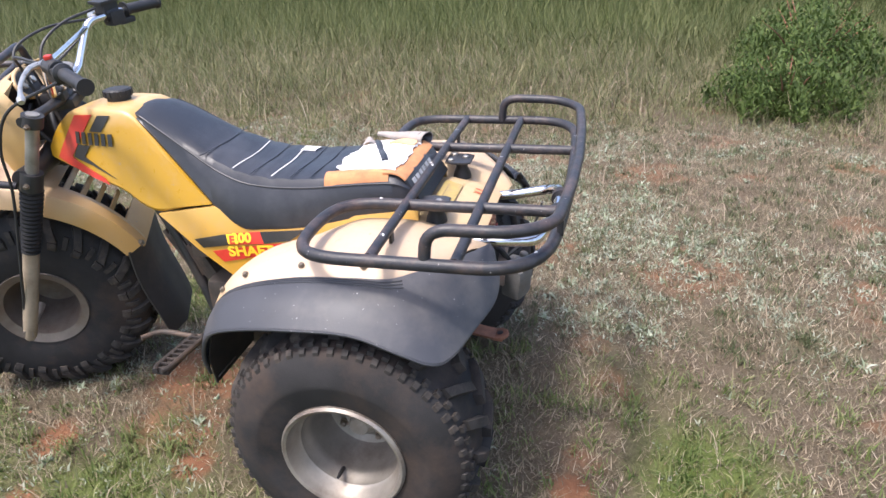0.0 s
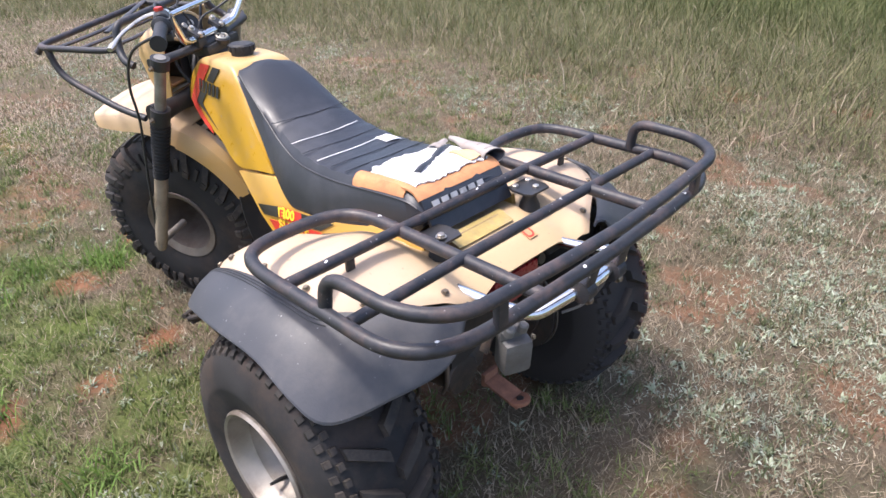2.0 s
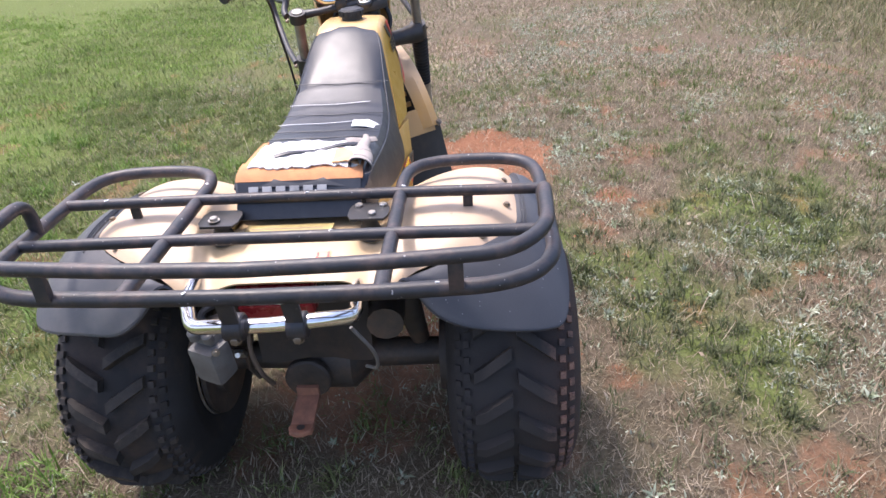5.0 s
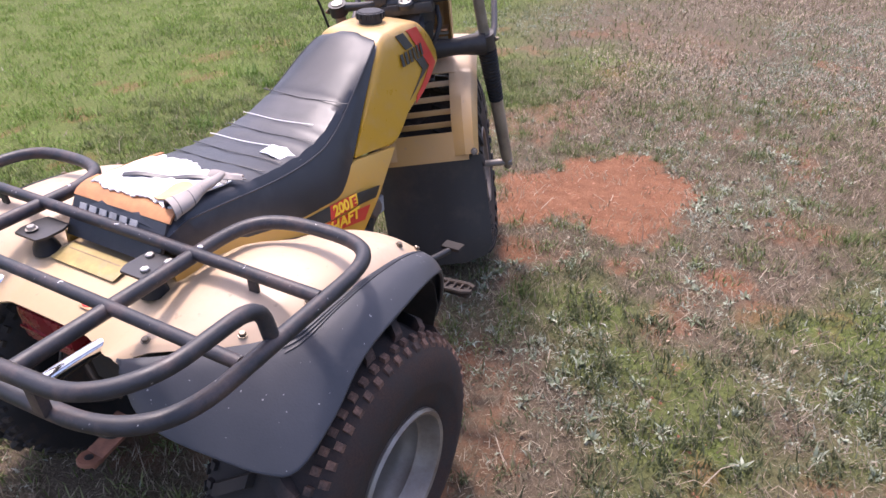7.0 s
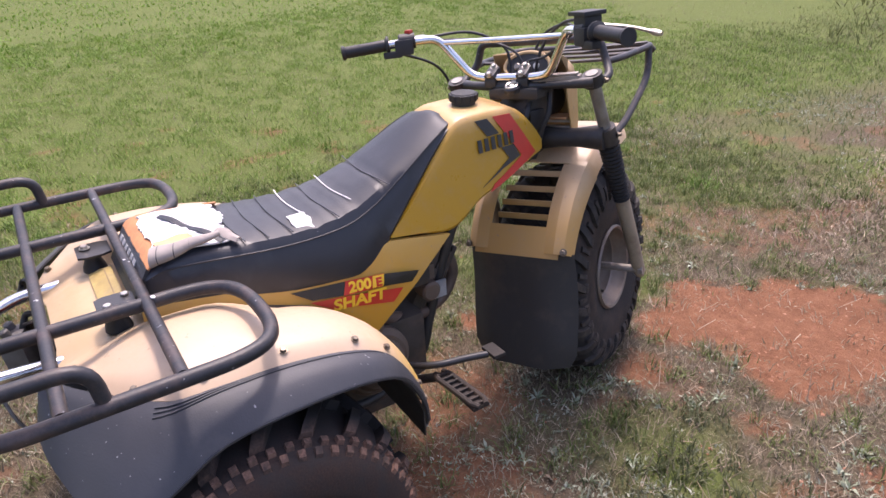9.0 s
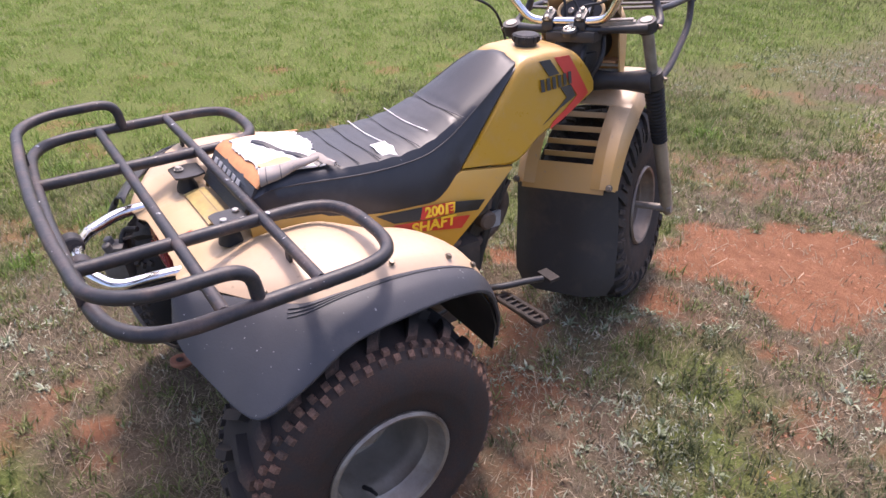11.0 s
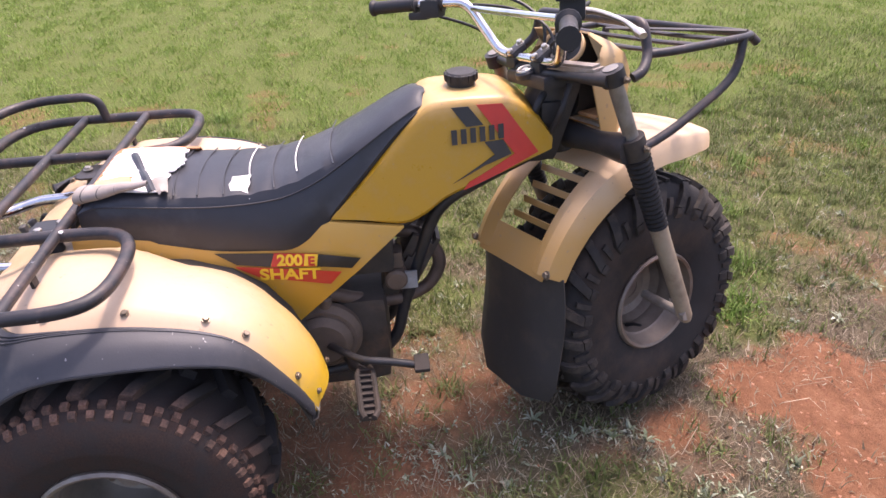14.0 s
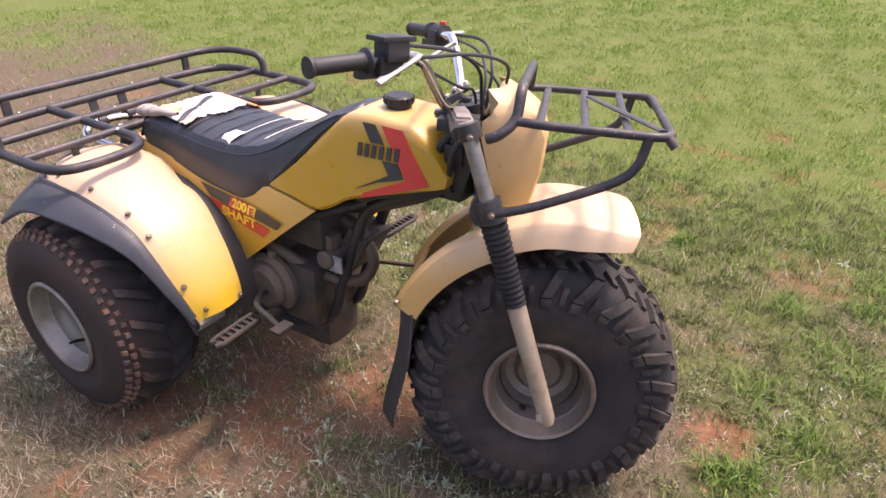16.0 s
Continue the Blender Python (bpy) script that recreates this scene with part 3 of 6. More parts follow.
def make_grass():
    rng = np.random.default_rng(5)
    green = leaf_material("grass_green", [(0.0, (0.055, 0.090, 0.018)), (0.6, (0.122, 0.165, 0.044)), (1.0, (0.265, 0.26, 0.125))])
    turf = leaf_material("lawn_green", [(0.0, (0.082, 0.150, 0.020)), (0.65, (0.168, 0.272, 0.043)), (1.0, (0.27, 0.345, 0.095))])
    bright = leaf_material("far_lawn_green", [(0.0, (0.078, 0.158, 0.014)), (0.65, (0.135, 0.255, 0.026)), (1.0, (0.185, 0.305, 0.044))])
    straw = leaf_material("grass_straw", [(0.0, (0.084, 0.070, 0.040)), (0.4, (0.190, 0.150, 0.094)), (0.8, (0.315, 0.252, 0.170)), (1.0, (0.47, 0.40, 0.30))], 0.7, 0.15)
    tall = leaf_material("grass_tall", [(0.0, (0.046, 0.062, 0.018)), (0.5, (0.112, 0.128, 0.048)), (1.0, (0.27, 0.24, 0.13))])
    silver = leaf_material("weed_silver", [(0.0, (0.11, 0.135, 0.072)), (0.5, (0.225, 0.250, 0.170)), (1.0, (0.44, 0.455, 0.365))], 0.75, 0.1)
    bush = leaf_material("bush_leaf", [(0.0, (0.018, 0.034, 0.008)), (0.6, (0.045, 0.085, 0.015)), (1.0, (0.085, 0.135, 0.028))])

    def free(x, y):
        return np.clip(1.15 - 1.7 * soil_at(x, y), 0.004, 1)

    def dry(x, y):
        return free(x, y) * np.clip(1.1 - lush_at(x, y), 0.15, 1)

    def lush(x, y):
        return free(x, y) * np.clip(0.24 + 0.8 * lush_at(x, y), 0, 1)

    def tufted(x, y):
        n = 0.6 * field(x, y, 30.0, 41) + 0.4 * field(x, y, 75.0, 42)
        return lush(x, y) * np.clip(3.2 * (n - 0.42), 0.06, 1)

    # close turf round the path
    def strawy(x, y):
        return dry(x, y) * np.clip(0.45 + 2.6 * (0.6 * field(x, y, 24.0, 43) + 0.4 * field(x, y, 60.0, 44) - 0.42), 0.30, 1)
    x, y = scatter(rng, 185000, -2.6, 3.4, -2.7, 3.8, strawy, 0.018, 6)
    blades("thatch_grass", x, y, rng.uniform(0.014, 0.058, len(x)), 0.0018, 1.55, straw, "short dry straw-coloured grass thatch on red soil", rng, plain=True)
    dull = leaf_material("flanking_green", [(0.0, (0.038, 0.054, 0.019)), (0.6, (0.084, 0.104, 0.040)), (1.0, (0.20, 0.20, 0.115))])

    def flanking(x, y):
        """True to the right of the machine, where the green is duller and darker."""
        return (x > 0.38 + 0.25 * (field(x, y, 6.0, 91) - 0.5)) & (y < 1.45 + 0.5 * (field(x, y, 5.0, 92) - 0.5))

    def split(name, x, y, length, width, lean, label, plain=False):
        t = flanking(x, y)
        blades(name, x[~t], y[~t], length[~t], width, lean, green, label, rng, plain=plain)
        blades("flanking_" + name, x[t], y[t], length[t] * 0.9, width, lean, dull, "dull darker " + label, rng, plain=plain)
    x, y = scatter(rng, 60000, -2.6, 3.4, -2.7, 3.8, lush, 0.016, 6)
    split("sparse_grass", x, y, rng.uniform(0.014, 0.046, len(x)), 0.0018, 1.2, "thin low green grass blades", True)
    x, y = scatter(rng, 60000, -2.6, 3.4, -2.7, 3.8, tufted, 0.015, 10)
    split("short_grass", x, y, rng.uniform(0.02, 0.070, len(x)), 0.0021, 1.0, "short green grass in uneven tufts")
    # fuller tufts standing out of the turf
    def clumpy(x, y):
        return free(x, y) * np.clip(0.10 + 0.9 * lush_at(x, y), 0, 1)
    x, y = scatter(rng, 2600, -2.4, 3.0, -1.9, 3.6, clumpy, 0.020, 34)
    split("grass_tufts", x, y, rng.uniform(0.025, 0.075, len(x)), 0.0022, 0.95, "fuller green grass tufts")
    # bright spreading tufts of long fine blades in front of the wheel, and a few more over the lawn side
    fresh = leaf_material("fresh_tuft_green", [(0.0, (0.060, 0.120, 0.016)), (0.6, (0.120, 0.210, 0.036)), (1.0, (0.205, 0.290, 0.075))])
    roots = [(-1.23, 1.71), (-0.66, 1.72), (-1.02, 1.88), (-0.91, 1.99), (-0.5, 1.88), (-0.28, 1.76), (-1.57, 1.97), (-2.7, 1.5), (-1.55, 1.22), (-0.24, 1.69)]
    cx = np.concatenate([[p[0] for p in roots], rng.uniform(-2.6, -0.5, 22)])
    cy = np.concatenate([[p[1] for p in roots], rng.uniform(-0.6, 3.4, 22)])
    x, y = np.repeat(cx, 95), np.repeat(cy, 95)
    wide = np.repeat(rng.uniform(0.025, 0.055, len(cx)), 95)
    x, y = x + wide * rng.normal(0, 1, len(x)), y + wide * rng.normal(0, 1, len(y))
    blades("fresh_tufts", x, y, rng.uniform(0.045, 0.125, len(x)), 0.0024, 1.15, fresh, "bright green spreading grass tufts with long fine blades", rng)
    # lawn towards the far side and along the front
    def clumped(x, y):
        n = 0.55 * field(x, y, 11.0, 45) + 0.45 * field(x, y, 28.0, 46)
        return (0.3 + 0.7 * lush_at(x, y)) * np.clip(0.20 + 3.2 * (n - 0.42), 0.10, 1) * (1 - 0.75 * worn_at(x, y))
    x, y = scatter(rng, 120000, -9.5, -1.2, -6.5, 7.6, clumped, 0.030, 7)
    blades("lawn", x, y, rng.uniform(0.020, 0.060, len(x)), 0.0036, 1.15, turf, "wide mown green lawn", rng, plain=True)
    x, y = scatter(rng, 26000, -4.0, 3.4, 2.6, 9.6, lambda x, y: 0.3 + 0.6 * lush_at(x, y), 0.05, 4)
    blades("worn_grass", x, y, rng.uniform(0.02, 0.07, len(x)), 0.0040, 0.95, green, "worn patchy grass along a dirt strip", rng, plain=True)
    x, y = scatter(rng, 36000, -8.0, 3.6, -6.0, 9.6, lambda x, y: 0.12 + 0.55 * dry(x, y), 0.05, 4)
    blades("straw_litter", x, y, rng.uniform(0.02, 0.06, len(x)), 0.0034, 1.25, straw, "scattered straw-coloured clippings over the turf", rng, plain=True)

    x, y = scatter(rng, 70000, -34.0, -6.5, -16.0, 30.0, lambda x, y: 0.9 * (1 - 0.7 * worn_at(x, y)), 0.12, 4)
    blades("far_lawn", x, y, rng.uniform(0.03, 0.075, len(x)), 0.013, 1.35, bright, "far stretch of mown green lawn", rng, plain=True)
    olive = leaf_material("far_olive_grass", [(0.0, (0.070, 0.085, 0.024)), (0.6, (0.115, 0.128, 0.046)), (1.0, (0.185, 0.175, 0.085))])
    x, y = scatter(rng, 36000, -8.0, 7.0, 6.5, 34.0, lambda x, y: 0.9 * worn_at(x, y) * np.clip((y - 6.5) / 4, 0.1, 1), 0.12, 4)
    blades("far_field", x, y, rng.uniform(0.05, 0.20, len(x)), 0.010, 1.1, olive, "far olive-green rough grass", rng, plain=True)

    pale = leaf_material("bleached_straw", [(0.0, (0.17, 0.125, 0.085)), (0.5, (0.30, 0.235, 0.165)), (1.0, (0.46, 0.385, 0.29))], 0.75, 0.1)
    x, y = scatter(rng, 26000, -0.6, 2.9, 2.2, 9.0, lambda x, y: np.clip(0.15 + 1.6 * (field(x, y, 2.6, 61) - 0.35), 0.05, 1) * np.clip((y - 2.0) / 1.2, 0, 1), 0.04, 4)
    blades("bleached_straw", x, y, rng.uniform(0.02, 0.06, len(x)), 0.0030, 1.45, pale, "bleached straw lying along the worn strip", rng)

    # straw and clods on the bare soil
    x, y = scatter(rng, 13000, -1.2, 1.6, 0.2, 2.7, lambda x, y: 0.75 * np.clip(soil_at(x, y), 0, 1) * np.clip(0.25 + 2.2 * (field(x, y, 9.0, 65) - 0.35), 0.1, 1), 0.012, 2)
    blades("soil_litter", x, y, rng.uniform(0.012, 0.06, len(x)), 0.0016, 1.75, straw, "dead straw bits lying on bare red soil", rng)
    x, y = scatter(rng, 9000, -1.2, 1.6, 0.2, 2.7, lambda x, y: np.clip(soil_at(x, y), 0, 1), 0.01, 1)
    clods(x, y, rng)

    # silver-leaved rosettes, each of a few broad leaves
    def weedy(x, y):
        return free(x, y) * np.clip(3.0 * (0.6 * field(x, y, 3.2, 21) + 0.4 * field(x, y, 9.0, 22) - 0.42), 0.04, 1) * np.where(x > 0.2, 1.0, 0.4) * np.where((y > 1.3) & (x < 0.7), 0.5, 1.0)
    x, y = scatter(rng, 62000, -2.1, 3.2, -2.4, 6.0, weedy, 0.011, 8)
    blades("silver_weed", x, y, rng.uniform(0.012, 0.034, len(x)), 0.0029, 1.4, silver, "low silver-leaved weed rosettes among the grass", rng, "weed")

    # broad-leaved rosettes lying flat, each from one root
    broad = leaf_material("rosette_leaf", [(0.0, (0.11, 0.145, 0.070)), (0.5, (0.235, 0.275, 0.172)), (1.0, (0.43, 0.46, 0.365))], 0.7, 0.1)
    x, y = scatter(rng, 5600, -2.1, 3.2, -2.4, 3.3, weedy, 0.003, 11)
    size = np.repeat(rng.uniform(0.55, 1.25, len(x) // 11), 11)
    blades("leaf_rosettes", x, y, 0.036 * size * rng.uniform(0.7, 1.2, len(x)), 0.0056, 1.45, broad, "flat pale green weed rosettes", rng, "weed", stem=0.35)

    # single straws and dead leaves lying about
    x, y = scatter(rng, 2000, -2.4, 3.2, -2.4, 3.6, lambda x, y: 0.8 + 0 * x)
    blades("fallen_straws", x, y, rng.uniform(0.06, 0.20, len(x)), 0.0013, 1.75, pale, "long dry straws lying on the turf", rng)
    x, y = scatter(rng, 110, 0.2, 2.2, -0.8, 2.6, lambda x, y: 0.9 + 0 * x)
    blades("dead_leaves", x, y, rng.uniform(0.02, 0.045, len(x)), 0.009, 1.6, pale, "curled dead leaves on the turf", rng)

    # long grass along the far edge
    def edge(x, y):
        return np.clip((x - 2.6 + 0.55 * np.clip(y - 5.0, 0, 9) + 0.25 * np.sin(y * 1.7) + 0.3 * (field(x, y, 3.0, 31) - 0.5)) / 0.6, 0, 1)
    x, y = scatter(rng, 48000, -1.0, 6.5, -4.5, 12.0, edge, 0.05, 4)
    blades("long_grass", x, y, rng.uniform(0.10, 0.42, len(x)) * np.clip((x - 2.0 + 0.55 * np.clip(y - 5.0, 0, 9)) / 2.0, 0.3, 1), 0.0023, 1.45, tall,
           "long uncut seeding grass, green and straw", rng)
    x, y = scatter(rng, 10000, -1.0, 6.0, -4.5, 12.0, edge, 0.06, 3)
    blades("dead_grass", x, y, rng.uniform(0.08, 0.36, len(x)), 0.0024, 1.5, straw, "dead straw stems in the long grass", rng)
    deep = leaf_material("grass_deep_green", [(0.0, (0.030, 0.048, 0.011)), (0.5, (0.080, 0.105, 0.030)), (1.0, (0.20, 0.20, 0.085))])
    x, y = scatter(rng, 56000, 4.8, 13.0, -7.0, 22.0, lambda x, y: 0.8 + 0 * x, 0.1, 4)
    blades("far_long_grass", x, y, rng.uniform(0.15, 0.6, len(x)), 0.0052, 1.0, deep, "far stand of long green grass", rng, plain=True)
    return bush


def make_bush(name, cx, cy, rx, ry, h, n, mat, label, seed, leaf=1.0):
    """A low leafy shrub: stems and many small leaves with an uneven outline."""
    rng = np.random.default_rng(seed)
    root = thing(name, label, "bush")
    bm = bmesh.new()
    for k in range(9):
        a, r = rng.uniform(0, 6.28), rng.uniform(0.3, 0.9)
        tip = Vector((cx + rx * r * math.cos(a), cy + ry * r * math.sin(a), h * rng.uniform(0.6, 0.95)))
        base = Vector((cx + 0.1 * rx * math.cos(a), cy + 0.1 * ry * math.sin(a), -0.02))
        sweep(bm, curve_points([base, base.lerp(tip, 0.5) + Vector((0, 0, 0.12 * h)), tip], 4), [0.012 * (1 - i / 9.5) for i in range(9)], 5)
    part("stems", bm, M["rust"], root, "thin woody stems")
    a, u, v = rng.uniform(0, 6.28, n), rng.uniform(0, 1, n) ** 0.5, rng.uniform(0, 1, n)
    lump = 0.8 + 0.35 * np.sin(3 * a + seed) * np.sin(5 * a)
    x, y = cx + rx * u * lump * np.cos(a), cy + ry * u * lump * np.sin(a)
    z = h * v ** 0.7 * np.sqrt(np.clip(1.05 - u * u, 0, 1)) * lump
    ob = blades("leaves", x, y, leaf * rng.uniform(0.05, 0.12, n), 0.014 * leaf, 1.2, mat, "", rng, "", z0=z)
    ob.parent = root
    for key in ("category", "kind"):
        if key in ob:
            del ob[key]
    return root


make_ground()
_bush = make_grass()
_leafy = leaf_material("bright_leaf", [(0.0, (0.028, 0.052, 0.010)), (0.6, (0.062, 0.104, 0.021)), (1.0, (0.115, 0.150, 0.040))])
make_bush("shrub", 3.55, -1.72, 0.62, 0.50, 0.36, 6500, _leafy, "green leafy weed clump in the long grass", 3, 0.55)
make_bush("shrub", 4.7, -2.1, 0.95, 0.80, 0.62, 7000, _leafy, "taller green weed clump behind in the long grass", 6, 0.6)
for _k, (_x, _y, _r, _h) in enumerate([(8.7, -6.5, 1.9, 2.2), (9.0, -3.2, 1.9, 2.4), (9.4, 0.2, 2.0, 2.2), (10.0, 3.8, 2.0, 2.3), (10.8, 7.6, 2.2, 2.4),
                                       (10.2, 12.0, 2.4, 2.4), (9.0, 17.0, 2.6, 2.6), (7.5, 23.0, 3.0, 2.6)]):
    tagged(make_bush("thicket", _x, _y, _r, _r * 1.2, _h, 5200, _bush, "dark green thicket beyond the long grass", 20 + _k),
           "dark green thicket beyond the long grass", "bush", group="row of thickets")


# ---------------------------------------------------------------- three-wheeler
trike = thing("three_wheeler", "old yellow and cream three-wheeler with black racks and torn seat", "three-wheeler")
WHEEL_R, AXLE_Z = 0.302, 0.302
FRONT_R, FRONT_AXLE = 0.338, Vector((0, 1.214, 0.338))
RAKE, STEER = radians(17), radians(23)
_pivot = Vector((0, 1.04, 0.65))
STEER_AXIS = Vector((0, -math.sin(RAKE), math.cos(RAKE)))
FORKED = Matrix.Translation(_pivot) @ Matrix.Rotation(radians(26), 4, STEER_AXIS) @ Matrix.Translation(Vector((0.008, 0, 0)) - _pivot)
STEERED = Matrix.Translation(_pivot) @ Matrix.Rotation(STEER, 4, Vector((0, -math.sin(RAKE), math.cos(RAKE)))) @ Matrix.Translation(-_pivot)


def lug(bm, at, half, height, taper=0.75):
    """A rubber block: at maps (along x, along the tread, outwards) to a place."""
    a, b = half
    lo = [(-a, -b), (a, -b), (a, b), (-a, b)]
    v = [bm.verts.new(at(p, q, -0.006)) for p, q in lo] + [bm.verts.new(at(p * taper, q * taper, height)) for p, q in lo]
    for f in ((4, 5, 6, 7), (0, 1, 5, 4), (1, 2, 6, 5), (2, 3, 7, 6), (3, 0, 4, 7)):
        bm.faces.new([v[i] for i in f])


def tyre_mesh(radius, half, bead, style):
    """A fat balloon tyre about the x axis, with its tread blocks."""
    body = radius - 0.016
    prof = [(-half * 0.80, bead), (-half * 0.90, bead + 0.014), (-half * 0.985, bead + 0.06), (-half, bead + (body - bead) * 0.5), (-half * 0.94, body - 0.045),
            (-half * 0.80, body - 0.014), (-half * 0.5, body - 0.003), (0, body), (half * 0.5, body - 0.003), (half * 0.80, body - 0.014),
            (half * 0.94, body - 0.045), (half, bead + (body - bead) * 0.5), (half * 0.985, bead + 0.06), (half * 0.90, bead + 0.014), (half * 0.80, bead)]
    pts = curve_points([(x, r, 0) for x, r in prof], 3)
    inner = [(half * 0.6, bead + 0.01), (-half * 0.6, bead + 0.01)]
    bm = bmesh.new()
    revolve_x(bm, [(p.x, p.y) for p in pts] + inner, 56)
    carcass, bm = bm, bmesh.new()
    outer = [(p.x, p.y) for p in pts]

    def surface(x):
        """Radius of the carcass at x."""
        best = [q for q in outer if q[1] > bead + (body - bead) * 0.45]
        for (x0, r0), (x1, r1) in zip(best, best[1:]):
            if x0 <= x <= x1:
                return r0 + (r1 - r0) * (x - x0) / max(1e-6, x1 - x0)
        return best[0][1]

    def block(x, ang, hx, hy, skew, height, taper=0.75):
        def at(p, q, o):
            xx = x + p * math.cos(skew) - q * math.sin(skew)
            t = p * math.sin(skew) + q * math.cos(skew)
            xx = max(-half * 0.985, min(half * 0.985, xx))
            r = surface(xx) + o
            a = ang + t / radius
            return Vector((xx + (0.010 if xx > half * 0.9 else -0.010 if xx < -half * 0.9 else 0) * (o > 0), r * math.cos(a), r * math.sin(a)))
        lug(bm, at, (hx, hy), height, taper)
    def bar(x0, x1, a0, a1, hw, height):
        """A long lug across the tread, from (x0, a0) to (x1, a1)."""
        rows = []
        for k in range(5):
            f = k / 4
            x, a = x0 + (x1 - x0) * f, a0 + (a1 - a0) * f
            r = surface(x)
            h = height * (0.55 if k == 4 else 1.0)
            rows.append([Vector((x, q * math.cos(a + d / radius), q * math.sin(a + d / radius))) for d, q in
                         ((-hw, r - .006), (-hw * .72, r + h), (hw * .72, r + h), (hw, r - .006))])
        loft(bm, rows)
    if style == "rear":
        n = 20
        for k in range(n):
            a = 2 * math.pi * k / n
            for side in (-1, 1):
                off = 0 if side < 0 else math.pi / n
                bar(side * half * 0.04, side * half * 0.58, a + off, a + off + 0.17, 0.0165, 0.022)
        n = 54
        for k in range(n):
            a = 2 * math.pi * k / n
            for side in (-1, 1):
                block(side * half * 0.68, a, 0.0068, 0.0085, 0, 0.009, 0.85)
                block(side * half * 0.81, a + math.pi / n, 0.0062, 0.0085, 0, 0.008, 0.85)
    else:
        # chevron lugs laid along the tread and wrapped over the shoulder onto the wall
        run = [q for q in outer if q[0] >= -1e-6 and q[1] > bead + 0.05]
        arc_len = [0.0]
        for (x0, r0), (x1, r1) in zip(run, run[1:]):
            arc_len.append(arc_len[-1] + math.hypot(x1 - x0, r1 - r0))

        def over(u):
            for k in range(len(run) - 1):
                if u <= arc_len[k + 1]:
                    break
            (x0, r0), (x1, r1) = run[k], run[k + 1]
            d = max(1e-6, arc_len[k + 1] - arc_len[k])
            f = (u - arc_len[k]) / d
            return x0 + (x1 - x0) * f, r0 + (r1 - r0) * f, (r0 - r1) / d, (x1 - x0) / d

        def wrap(side, u0, u1, a0, a1, w0, w1, height, end):
            """A lug from arc length u0 to u1 off the centre line, turning from a0 to a1."""
            rows, cnt = [], 6
            for k in range(cnt):
                f = k / (cnt - 1)
                x, r, nx, nr = over(u0 + (u1 - u0) * f)
                w, a = w0 + (w1 - w0) * f, a0 + (a1 - a0) * f
                h = height + (end - height) * max(0, f - .5) * 2
                row = []
                for d, o in ((-w, -.005), (-w * .78, h), (w * .78, h), (w, -.005)):
                    rr, t = r + nr * o, a + d / max(r, .2)
                    row.append(Vector((side * (x + nx * o), rr * math.cos(t), rr * math.sin(t))))
                rows.append(row)
            loft(bm, rows)
        n = 23
        step = 2 * math.pi / n
        for k in range(n):
            for side in (-1, 1):
                a = step * (k + (0 if side < 0 else 0.5))
                wrap(side, .004, .052, a, a + .105, .0125, .0125, .013, .013)
                wrap(side, .058, .112, a + .115, a + .015, .0125, .0135, .013, .013)
                wrap(side, .118, .176, a + .010, a + .120, .0140, .0150, .0125, .011)
                wrap(side, .178, .204, a + .120, a + .124, .0150, .0135, .0100, .003)
                wrap(side, .150, .192, a + .235, a + .255, .0085, .0080, .0085, .004)
                wrap(side, .066, .104, a + .225, a + .160, .0085, .0085, .010, .009)
    bmesh.ops.recalc_face_normals(bm, faces=bm.faces[:])
    return carcass, bm


def rim_mesh(half, bead, dish):
    """A pressed steel rim about the x axis, its outer face at +x: rolled lip, stepped barrel, deep centre disc."""
    e = half * 0.86
    prof = [(e + 0.012, bead + 0.016), (e + 0.018, bead + 0.011), (e + 0.015, bead + 0.004), (e + 0.006, bead + 0.001), (e - 0.006, bead - 0.001), (e - 0.010, bead - 0.004),
            (e - 0.024, bead - 0.006), (e - 0.030, bead - 0.012), (e - 0.050, bead - 0.014), (e - 0.056, bead - 0.018), (e - 0.075, bead - 0.020), (dish + 0.03, bead - 0.024), (dish + 0.008, bead - 0.036), (dish, bead - 0.055), (dish + 0.012, 0.052), (dish + 0.012, 0.03),
            (dish - 0.004, 0.03), (dish - 0.008, bead - 0.04), (-e, bead - 0.012), (-e - 0.012, bead + 0.014), (-e - 0.008, bead + 0.016), (-e, bead + 0.002),
            (e - 0.02, bead + 0.0005), (e + 0.006, bead + 0.016)]
    bm = bmesh.new()
    revolve_x(bm, prof, 48)
    return bm


